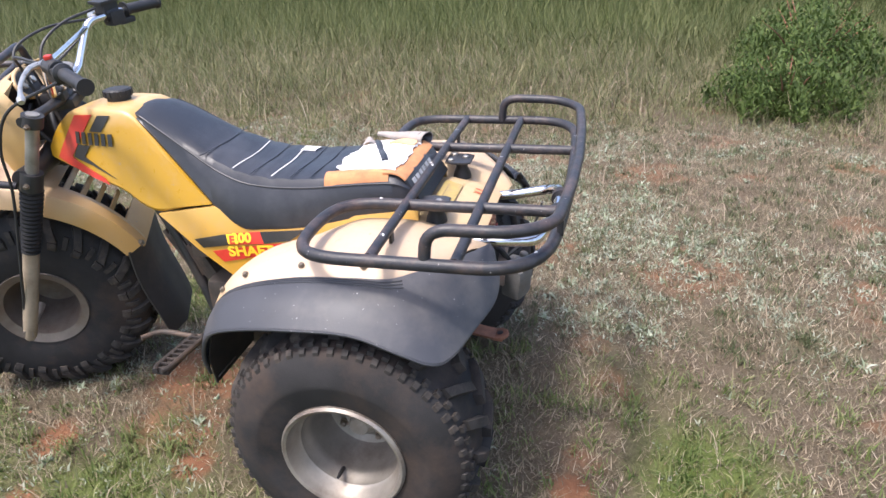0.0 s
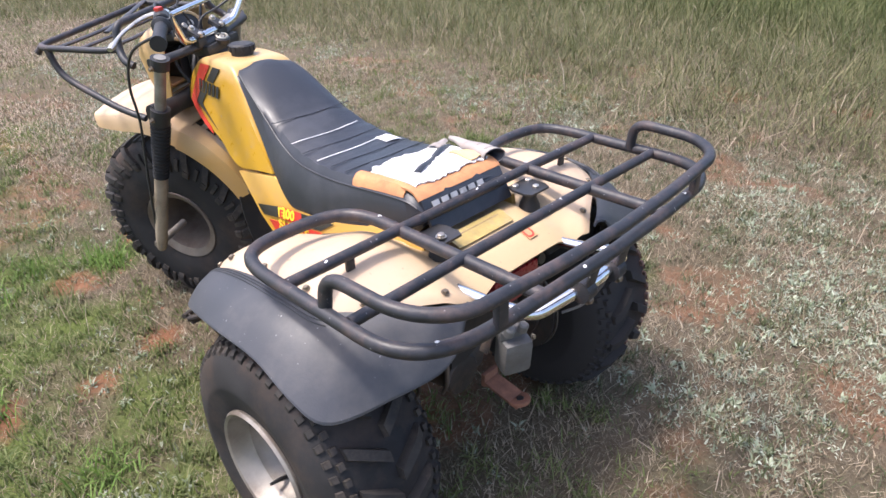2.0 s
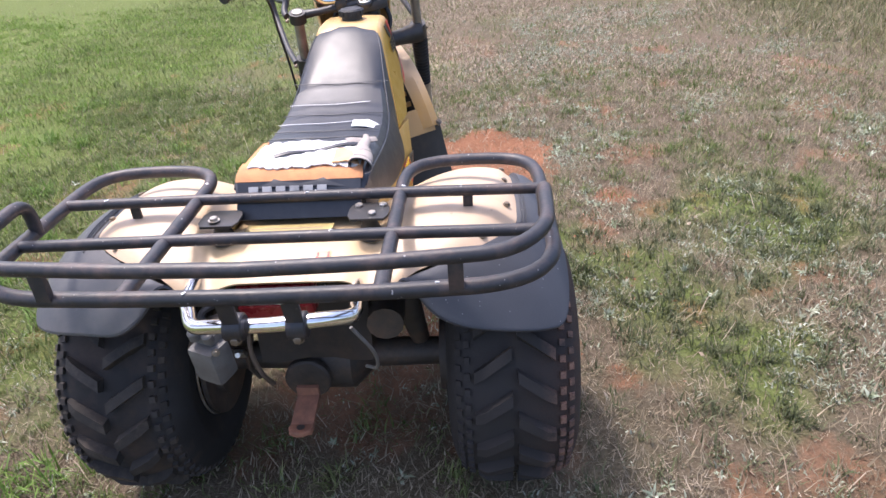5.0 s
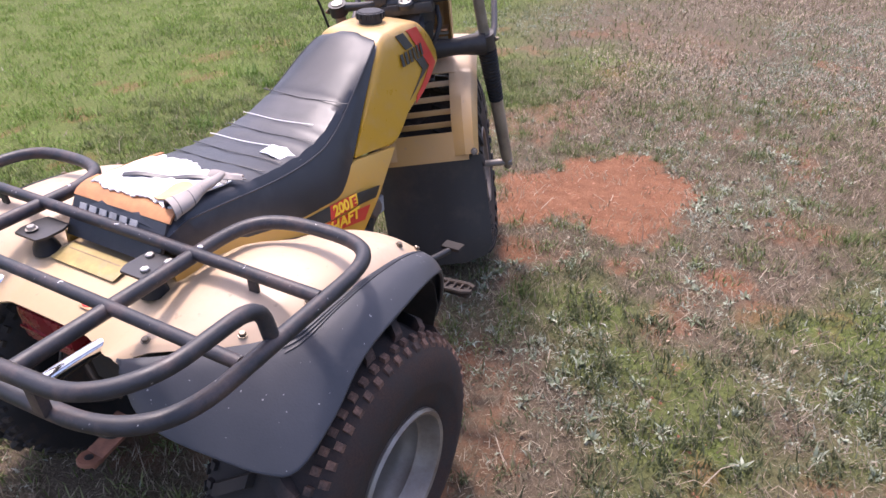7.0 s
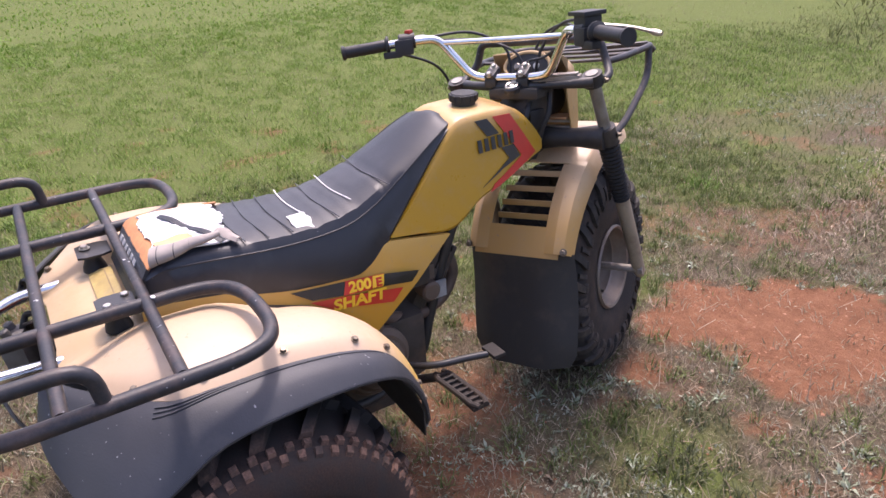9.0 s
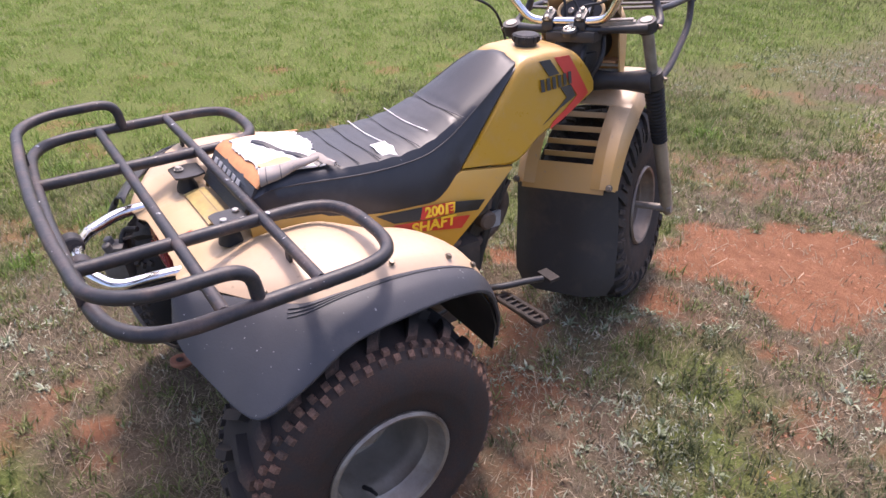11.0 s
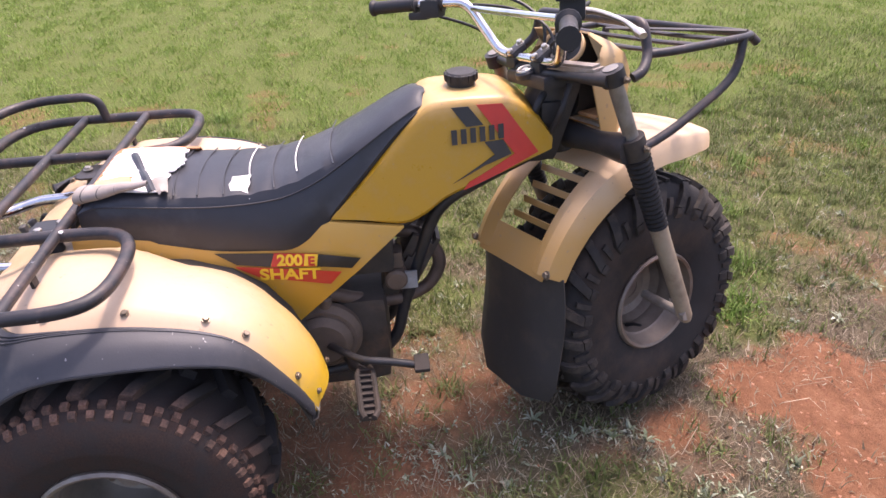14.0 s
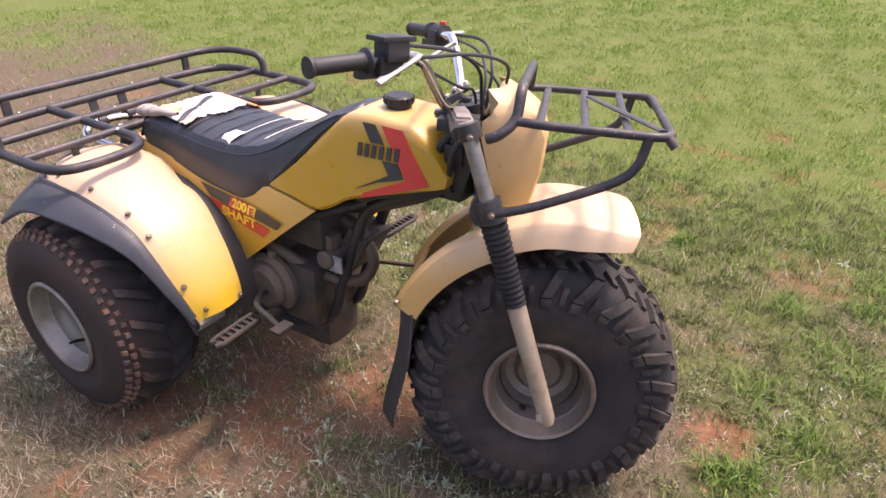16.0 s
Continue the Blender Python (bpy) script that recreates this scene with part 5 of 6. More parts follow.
def make_flare(s):
    inner = [(.395, .396, .392), (.418, .366, .485), (.438, .300, .606), (.442, .225, .656), (.445, .10, .686), (.446, -.02, .694), (.438, -.10, .694), (.405, -.140, .693), (.385, -.160, .692),
             (.335, -.199, .689), (.280, -.238, .684), (.240, -.262, .680), (.215, -.276, .676)]
    outer = [(.412, .396, .380), (.458, .367, .466), (.508, .302, .564), (.540, .210, .610), (.556, .09, .632), (.556, -.05, .634), (.558, -.150, .604), (.546, -.214, .576), (.505, -.246, .572), (.420, -.272, .582), (.335, -.300, .598), (.285, -.304, .628), (.252, -.290, .664)]
    if s > 0:
        outer[:7] = [(.405, .397, .384), (.440, .368, .476), (.476, .304, .586), (.503, .212, .634), (.521, .09, .653), (.530, -.05, .648), (.538, -.150, .602)]
        outer[7:10] = [(.526, -.230, .558), (.488, -.258, .556), (.415, -.278, .570)]
    I, O = curve_points(inner, 4), curve_points(outer, 4)
    grid = []
    for a, b in zip(I, O):
        row = []
        for k in range(9):
            f = k / 8
            p = a.lerp(b, f)
            p.z += 0.016 * math.sin(math.pi * f) + (0.0025 if k in (1, 2) else 0.0)
            row.append(Vector((s * p.x, p.y, p.z - 0.003)))
        grid.append(row)
    bm = bmesh.new()
    sheet(bm, grid, -0.005 * s)
    fl = part("fender_flare", bm, M["flare"], trike, "scuffed grey-black rubber fender flare")
    bm = bmesh.new()
    sweep(bm, [Vector((s * p.x, p.y, p.z - 0.004)) for p in O], 0.005, 6)
    part("edge_bead", bm, M["flare"], fl)
    for off in (0.10, 0.16, 0.22):
        bm = bmesh.new()
        sweep(bm, [Vector((s * (a.lerp(b, off)).x, a.lerp(b, off).y, a.lerp(b, off).z + 0.0055 + 0.016 * math.sin(math.pi * off))) for a, b in list(zip(I, O))[4:27]], 0.0019, 6)
        part("moulded_rib", bm, M["flare"], fl)
    # inner mudguard well behind the wheel
    bm = bmesh.new()
    sheet(bm, [[Vector((s * (.12 + (w - .12) * k / 6), y, z)) for k in range(7)] for y, z, w in [(.392, .335, .40), (.378, .43, .425), (.350, .505, .435), (.305, .575, .438), (.24, .625, .44), (.15, .655, .44),
              (.05, .668, .44), (-.08, .668, .42), (-.16, .655, .34), (-.22, .62, .26)]], 0.004)
    part("wheel_well", bm, M["flap"], trike, "black inner wheel well")
    bm = bmesh.new()
    sheet(bm, [[Vector((s * x, y, z)) for x in (.31, .34, .37, .395)] for y, z in ((.398, .392), (.405, .375), (.400, .358), (.388, .350))], 0.003)
    part("bracket", bm, M["alloy"], trike, "bare metal fender bracket")


for s in (1, -1):
    make_fender(s)
    make_flare(s)

# label and small sticker on the sloping tail
def deck_z(y):
    return .7145 - .27 * max(0, -.12 - y) - .05 * max(0, -.16 - y)


bm = bmesh.new()
sheet(bm, [[Vector((-.106 + .178 * i / 8 - .006 * j / 4 + .0015 * math.sin(j * 2.2), -.106 - .048 * j / 4, deck_z(-.106 - .048 * j / 4) + .0018)) for j in range(5)] for i in range(9)], 0.0012)
label = part("warning_label", bm, M["faded_label"], trike, "faded yellow warning label, scuffed and unreadable")
for j, (x0, x1) in enumerate(((-.095, .050), (-.098, .058), (-.096, .020))):
    bm = bmesh.new()
    y = -.120 - .011 * j
    sheet(bm, [[Vector((x0 + (x1 - x0) * i / 4, y - .0030 * k, deck_z(y - .0030 * k) + .0024)) for k in range(2)] for i in range(5)], 0.0006)
    part("print_bar", bm, M["label_print"], label, "bleached line of print")
bm = bmesh.new()
sheet(bm, [[Vector((.047 + .030 * i / 3, -.186 - .030 * j / 3, deck_z(-.186 - .030 * j / 3) + .002)) for j in range(4)] for i in range(4)], 0.001)
sticker = part("sticker", bm, M["orange"], trike, "small pale orange sticker with a red outline mark")
bm = bmesh.new()
sweep(bm, rounded([(x, y, deck_z(y) + .0030) for x, y in ((.052, -.190), (.051, -.211), (.066, -.212), (.073, -.204), (.072, -.189))], 0.006, 4), 0.0026, 6, flat=0.5)
part("sticker_mark", bm, M["red"], sticker, "red curved mark")


# ---- rear rack
rack = new("rear_rack")
rack.parent = trike
tagged(rack, "heavy black tubular rear rack with chipped paint")
RZ = 0.765


def rail(name, pts, r=0.0115, parent=None, mat="rack", seg=10, m=None, label=""):
    bm = bmesh.new()
    sweep(bm, pts, r, seg)
    if m:
        moved(bm, m)
    return part(name, bm, M[mat], parent or rack, label)


_side = [(.21, -.440, RZ), (.21, .035, RZ), (.275, .088, RZ), (.44, .088, RZ), (.492, .035, RZ), (.494, -.36, RZ), (.415, -.428, RZ), (.22, -.440, RZ), (0, -.444, RZ)]
_right = rounded(_side, 0.075, 7)
rail("outer_rail", _right + mirrored(_right[-2::-1]), 0.0135)
rail("crossbar", [(-.485, -.082, RZ + .002), (-.21, -.082, RZ + .004), (.21, -.082, RZ + .004), (.485, -.082, RZ + .002)])
rail("crossbar", [(-.485, -.255, RZ + .002), (-.21, -.255, RZ + .004), (.21, -.255, RZ + .004), (.485, -.255, RZ + .002)])
_up = rounded([(.488, -.195, RZ), (.484, -.203, RZ + .072), (.478, -.37, RZ + .070), (.415, -.440, RZ + .066), (.2, -.455, RZ + .062), (0, -.460, RZ + .060)], 0.05, 6)
rail("upper_rail", _up + mirrored(_up[-2::-1]), 0.0125)
for s in (1, -1):
    bm = bmesh.new()
    box(bm, (s * .33, -.442, RZ + .030), (.024, .014, .052), 0.002)
    part("post", bm, M["rack"], rack)
    bm = bmesh.new()
    box(bm, (s * .345, -.084, RZ - .018), (.020, .007, .026), 0.002)
    part("tab", bm, M["rack"], rack)
    bm = bmesh.new()
    sheet(bm, [[Vector((s * (.150 + dx), -.135 + dy, RZ - .016)) for dx in (-.040 + .008 * (dy in (-.030, .040)), -.02, .02, .040 - .008 * (dy in (-.030, .040)))] for dy in (-.030, -.014, .020, .040)], 0.005)
    plate = part("mount_plate", bm, M["black"], rack, "black bolted mounting plate")
    for dx, dy in ((.008, -.010), (.026, .026), (-.022, .026))[:3 if s > 0 else 1]:
        bolt(plate, (s * (.150 + dx), -.135 + dy, RZ - .013), (0, 0, 1), 0.0085, 0.006, mat="bolt")
    bm = bmesh.new()
    sweep(bm, [(s * .150, -.135, .700), (s * .150, -.135, .712), (s * .150, -.135, .730), (s * .150, -.135, RZ - .018)], [.026, .024, .016, .018], 16)
    part("rubber_foot", bm, M["grip"], rack, "black rubber rack mount")

# bare white chips where the paint has flaked off the rails
rnd = random.Random(5)
for x, y, z in ((-.205, -.255, .0125), (-.345, -.256, .0112), (.205, -.084, .0125), (.216, -.070, .0125), (.02, -.083, .0138), (.036, -.080, .0138), (-.10, -.446, .0125), (-.435, -.405, .0125),
                (.205, -.258, .0125), (.10, -.255, .0138), (-.21, -.02, .0125), (.33, -.083, .0125), (-.40, -.084, .0125), (.492, -.20, .0125), (.30, -.436, .0125)):
    bm = bmesh.new()
    disc(bm, (x, y, RZ + z - .0012), (rnd.uniform(-.3, .3), rnd.uniform(-.3, .3), 1), rnd.uniform(.0034, .0056), .0022, 7, 0.0007)
    for v in bm.verts:
        v.co.x += rnd.uniform(-.001, .001)
        v.co.y += rnd.uniform(-.001, .001)
    part("paint_chip", bm, M["chip"], rack, "bare white chip in the paint")

# ---- tail: chrome bar, lamp, box, hitch, axle
bar = part("grab_bar", sweep(bmesh.new(), rounded([(-.186, -.205, .668), (-.178, -.300, .669), (-.145, -.374, .658), (-.060, -.402, .680), (0, -.414, .687), (.105, -.410, .694), (.150, -.372, .672), (.136, -.290, .660), (.130, -.205, .650)], 0.025, 5), 0.0135, 14),
           M["chrome"], trike, "bent chrome bar below the rear rack")
for x in (-.045, .062):
    bm = bmesh.new()
    box(bm, (x, -.431, .716), (.030, .007, .104), 0.003, Matrix.Rotation(0.20, 4, "X"))
    disc(bm, (x - .016, -.415, .688), (1, 0, 0), 0.024, 0.032, 16, 0.003)
    part("strap", bm, M["rack"], bar, "black steel strap clamp")
    bolt(bar, (x, -.427, .670), (0, -1, 0), 0.008, 0.008)
bm = bmesh.new()
box(bm, (-.034, -.218, .620), (.150, .062, .074), 0.014)
lamp = part("tail_lamp", bm, M["lens"], trike, "dusty red tail lamp lens below the tail")
bm = bmesh.new()
box(bm, (-.034, -.172, .618), (.162, .034, .086), 0.010)
part("lamp_housing", bm, M["black"], lamp)
bm = bmesh.new()
box(bm, (-.034, -.250, .613), (.146, .004, .005), 0.001)
part("lens_rib", bm, M["lens"], lamp)
bm = bmesh.new()
sweep(bm, [(-.28, 0, AXLE_Z), (-.10, 0, AXLE_Z), (-.05, 0, AXLE_Z), (.05, 0, AXLE_Z), (.10, 0, AXLE_Z), (.28, 0, AXLE_Z)], [.034, .036, .085, .085, .036, .034], 20)
sweep(bm, [(.0, .02, AXLE_Z), (0, .12, AXLE_Z + .02), (0, .35, AXLE_Z + .05)], [.06, .04, .035], 14)
axle = part("rear_axle", bm, M["grime"], trike, "grimy cast rear axle housing")
bm = bmesh.new()
disc(bm, (-.05, -.085, AXLE_Z), (0, -1, 0), 0.055, 0.02, 20, 0.005)
part("diff_cover", bm, M["grime"], axle)
# dark discs added so that the wheels' inner sides stay dark
for s in (1, -1):
    bm = bmesh.new()
    disc(bm, (s * .278, 0, AXLE_Z), (s, 0, 0), 0.140, 0.014, 36, 0.003)
    disc(bm, (s * .262, 0, AXLE_Z), (s, 0, 0), 0.095, 0.02, 28, 0.004)
    part("inner_disc", bm, M["grime"], axle, "dark grimy disc added inside the wheel")
_yaw = Matrix.Rotation(-0.42, 4, "Z")
bm = bmesh.new()
box(bm, (-.145, -.328, .550), (.062, .052, .080), 0.013, _yaw @ Matrix.Rotation(0.10, 4, "X"))
box(bm, (-.150, -.318, .598), (.050, .030, .022), 0.006, _yaw)
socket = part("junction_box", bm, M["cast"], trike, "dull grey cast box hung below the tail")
for x, y in ((-.166, -.330), (-.136, -.340)):
    bm = bmesh.new()
    disc(bm, (x, y, .603), (0, -.3, 1), 0.0105, 0.020, 14, 0.003)
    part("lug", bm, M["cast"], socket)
bolt(socket, (-.122, -.356, .588), (.3, -1, .3), 0.0055, 0.005)
bm = bmesh.new()
sheet(bm, [[Vector((x, -.285 - .02 * k, z)) for k in range(2)] for x, z in ((-.196, .560), (-.185, .585), (-.160, .612), (-.125, .625))], 0.004)
part("hanger", bm, M["grime"], socket, "grimy steel hanger plate")
bm = bmesh.new()
sweep(bm, curve_points([(-.150, -.31, .605), (-.160, -.295, .632), (-.135, -.27, .640)], 5), 0.007, 8)
part("cable_stub", bm, M["grip"], socket)
bm = bmesh.new()
box(bm, (-.030, -.222, .311), (.050, .110, .008), 0.003, Matrix.Rotation(0.18, 4, "X"))
disc(bm, (-.030, -.264, .302), (0, 0.18, 1), 0.027, 0.009, 20, 0.002)
box(bm, (-.030, -.172, .326), (.050, .012, .036), 0.003)
hitch = part("tow_hitch", bm, M["rust"], trike, "rusty tow hitch plate")
# a black disc gives the dark of the pin hole; the plate is solid
bm = bmesh.new()
disc(bm, (-.030, -.266, .3115), (0, 0.18, 1), 0.009, 0.0012, 16)
part("hole_disc", bm, M["ink"], hitch, "black disc in place of the dark pin hole")
bm = bmesh.new()
sheet(bm, [[Vector((x, -.128 + .010 * math.sin(x * 30 + z * 20), z)) for x in (-.13, -.08, -.03, .03, .08, .12)] for z in (.39, .44, .49, .55, .62)], 0.006)
part("rear_plate", bm, M["underside"], trike, "grimy rear frame plate")
bm = bmesh.new()
sweep(bm, curve_points([(.135, -.36, .64), (.165, -.34, .57), (.160, -.30, .50), (.13, -.26, .47)], 6), 0.0035, 6)
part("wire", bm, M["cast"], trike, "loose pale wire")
for s in (-1, 1):
    bm = bmesh.new()
    sweep(bm, [(s * .215, -.02, .36), (s * .20, -.05, .46), (s * .19, -.05, .58)], [.022, .030, .024], 12)
    part("shock", bm, M["grime"], trike)
bm = bmesh.new()
box(bm, (-.215, -.080, .375), (.060, .018, .022), 0.004, Matrix.Rotation(0.3, 4, "Y"))
sweep(bm, [(-.190, -.085, .385), (-.186, -.088, .33), (-.180, -.06, .28)], 0.006, 8)
arm = part("brake_lever_arm", bm, M["grime"], trike, "grimy brake arm with a bright zinc nut")
bm = bmesh.new()
box(bm, (-.196, -.100, .384), (.026, .012, .024), 0.004, Matrix.Rotation(0.5, 4, "X"))
disc(bm, (-.196, -.106, .387), (0, -1, .5), 0.008, 0.014, 8, 0.002)
part("clevis", bm, M["bolt"], arm, "bright zinc clevis")
bm = bmesh.new()
sweep(bm, curve_points([(-.145, -.135, .50), (-.150, -.145, .42), (-.140, -.135, .35), (-.13, -.11, .30)], 5), 0.0055, 8)
part("breather_hose", bm, M["casing"], trike, "dusty breather hose")

# ---- frame, engine, exhaust
def tube_part(name, pts, r, mat, label="", per=6, parent=None, m=None):
    bm = bmesh.new()
    sweep(bm, curve_points(pts, per), r, 12)
    if m:
        moved(bm, m)
    return part(name, bm, M[mat], parent or trike, label)


frame_spine = tube_part("frame_spine", [(0, .97, .82), (0, .84, .735), (0, .66, .66), (0, .40, .60), (0, .05, .58), (0, -.15, .60)], 0.034, "black", "black steel frame spine")
for s in (1, -1):
    tube_part("downtube", [(s * .035, .94, .775), (s * .045, .82, .725), (s * .05, .722, .665), (s * .052, .668, .55), (s * .055, .618, .40), (s * .06, .565, .27), (s * .07, .40, .21), (s * .085, .10, .25)],
              0.016, "black", parent=frame_spine)
    tube_part("seat_tube", [(s * .09, .42, .58), (s * .10, .30, .45), (s * .10, .16, .30)], 0.014, "black", parent=frame_spine)
    tube_part("upper_tube", [(s * .05, .72, .69), (s * .115, .55, .63), (s * .125, .30, .585), (s * .12, -.05, .585), (s * .12, -.20, .60)], 0.014, "black", parent=frame_spine)
bm = bmesh.new()
sheet(bm, [[Vector((x, y, z)) for x in (-.065, 0, .065)] for y, z in ((.985, .79), (.88, .755), (.76, .715), (.66, .655), (.58, .64))], -0.02)
part("tank_tray", bm, M["black"], frame_spine)
bm = bmesh.new()
box(bm, (0, .40, .36), (.24, .34, .20), 0.03)
box(bm, (0, .42, .235), (.15, .30, .17), 0.05)
box(bm, (0, .30, .50), (.20, .24, .14), 0.02)
eng = part("engine", bm, M["grime"], trike, "grimy single-cylinder engine")
for k in range(7):
    bm = bmesh.new()
    d = Vector((0, .55, .40)) + Vector((0, .030, .016)) * k * 0.62
    box(bm, d + Vector((0, .02, .06)), (.135 - .004 * k, .012, .135), 0.003, Matrix.Rotation(radians(-28), 4, "X"))
    part("cooling_fin", bm, M["grime"], eng)
bm = bmesh.new()
box(bm, (0, .655, .535), (.11, .07, .11), 0.02, Matrix.Rotation(radians(-28), 4, "X"))
part("cylinder_head", bm, M["grime"], eng)
for s, q in ((1, (.120, .405, .375)), (-1, (-.155, .43, .36))):
    bm = bmesh.new()
    disc(bm, q, (s, 0, 0), 0.098, 0.030, 32, 0.014)
    disc(bm, (q[0] + s * .030, q[1], q[2]), (s, 0, 0), 0.074, 0.022, 28, 0.016)
    disc(bm, (q[0] + s * .010, q[1] + .015, q[2] + .088), (0, .2, 1), 0.016, 0.030, 12, 0.005)
    part("crankcase_cover", bm, M["casing"], eng, "dusty brown round engine cover")
bm = bmesh.new()
disc(bm, (.06, .60, .50), (1, 0, 0), 0.028, 0.05, 20, 0.006)
box(bm, (.070, .60, .550), (.045, .040, .045), 0.006)
part("carburettor", bm, M["casing"], eng, "pale alloy carburettor")
# black boxes added to keep the space under the seat dark
bm = bmesh.new()
box(bm, (0, .42, .585), (.215, .36, .12), 0.02)
box(bm, (0, .12, .60), (.22, .26, .10), 0.02)
part("dark_filler", bm, M["flap"], trike, "black filler boxes added under the seat")
tube_part("exhaust", [(.010, .600, .590), (.020, .645, .590), (.028, .688, .562), (.030, .714, .497), (.036, .676, .430), (.055, .590, .412), (.090, .500, .448), (.112, .41, .49), (.125, .25, .50)], 0.0175, "pipe",
          "heat-browned exhaust pipe")
tube_part("muffler", [(.125, .27, .465), (.135, .22, .48), (.15, .02, .50), (.16, -.16, .50)], 0.040, "grime", "grimy muffler")
bm = bmesh.new()
box(bm, (.092, .625, .492), (.008, .055, .05), 0.003)
part("maker_plate", bm, M["bars"], eng, "pale metal plate")
for s in (1, -1):
    bm = bmesh.new()
    y0 = .508
    sweep(bm, [(s * .10, y0 - .06, .285), (s * .22, y0 - .03, .340), (s * .29, y0, .378)], 0.012, 10)
    peg = part("footpeg", bm, M["black"], trike, "black serrated footpeg")
    bm = bmesh.new()
    for e in (-.018, .018):
        sweep(bm, [(s * .275, y0 + e * .6, .382), (s * .30, y0 + e, .384), (s * .425, y0 + e + .010, .388), (s * .446, y0 + e * .5 + .010, .389)], 0.007, 8)
    for k in range(8):
        box(bm, (s * (.292 + .020 * k), y0 + .001 * k, .386), (.005, .036, .010), 0.001)
    box(bm, (s * .362, y0 + .005, .3785), (.155, .034, .008), 0.002)
    part("tread", bm, M["underside"], peg, "dark serrated steel tread")
tube_part("brake_pedal", [(.12, .40, .34), (.20, .44, .385), (.275, .50, .408), (.300, .57, .412), (.318, .625, .412)], 0.009, "black", "worn black brake pedal")
bm = bmesh.new()
box(bm, (.322, .640, .418), (.055, .034, .010), 0.003)
part("pedal_pad", bm, M["underside"], trike, "dark worn pedal pad")
tube_part("shift_lever", [(-.17, .47, .33), (-.21, .56, .33), (-.225, .66, .345), (-.27, .70, .35)], 0.008, "grime", "bare steel shift lever")

# ---- front end, turned to the left
def front(name, bm, mat, parent=None, label="", turn=STEERED):
    return part(name, moved(bm, turn), M[mat], parent or trike, label)


def lower(name, bm, mat, parent=None, label=""):
    return front(name, bm, mat, parent, label, FORKED)


def fork_at(z, dx=0.0, back=0.0):
    f = (z - .34) / .61
    return Vector((.229 - .026 * f + dx, 1.228 - back - .222 * f, z))


for s in (1, -1):
    def q(z, dx=0.0):
        p = fork_at(z, dx, 0.0 if s > 0 else 0.010)
        return Vector((s * p.x, p.y, p.z))
    leg = lower("fork_slider", sweep(bmesh.new(), [q(.310), q(.325), q(.40), q(.61)], [.013, .0190, .0205, .0215], 16), "slider", label="chipped cream-painted fork slider")
    bm = bmesh.new()
    pts, rs = [], []
    for k in range(61):
        pts.append(q(.600 + .180 * k / 60))
        rs.append(.0230 + .0016 * math.cos(k * math.pi / 2) + .006 * k / 60)
    lower("fork_boot", sweep(bm, pts, rs, 16), "boot", leg, "ribbed black rubber fork boot")
    lower("stanchion", sweep(bmesh.new(), [q(.76), q(.88), q(.985)], .0165, 14), "tube", leg, "dull fork tube")
    lower("clamp", sweep(bmesh.new(), [q(.782), q(.830)], .0285, 16), "black", leg, "black fork clamp")
    lower("clamp", sweep(bmesh.new(), [q(.952), q(.982)], .0265, 16), "black", leg, "black fork clamp")
    for z in (.806, .962):
        bolt(leg, FORKED @ (q(z) + Vector((s * .030, .004, 0))), FORKED.to_3x3() @ Vector((s, .3, 0)), 0.006, 0.008)
    bm = bmesh.new()
    disc(bm, (s * .10, 1.222, .336), (s, 0, 0), 0.012, 0.135, 12)
    disc(bm, (s * .232, 1.222, .336), (s, 0, 0), 0.016, 0.014, 6)
    lower("axle_end", bm, "alloy", leg, "bare axle end and nut")
for z, r, dy in ((.806, .021, -.014), (.966, .0145, -.010)):
    bm = bmesh.new()
    c = fork_at(z)
    arm = [(x, c.y - (.010 if z < .9 else .042) * (1 - (abs(x) / .22) ** 1.6) + dy * (1 - abs(x) / .3), z) for x in (-.215, -.15, -.08, 0, .08, .15, .215)]
    sweep(bm, curve_points(arm, 4), [r * (1 + .35 * math.cos(math.pi * k / 24 * 2) ** 2) for k in range(25)], 12, flat=1.25 if z < .9 else 0.8)
    front("triple_clamp", bm, "black", label="black steel triple clamp")
bm = bmesh.new()
sweep(bm, [(0, .985, .985), (0, 1.005, .90), (0, 1.03, .80), (0, 1.04, .77)], [.027, .024, .030, .033], 18)
front("steering_head", bm, "black")
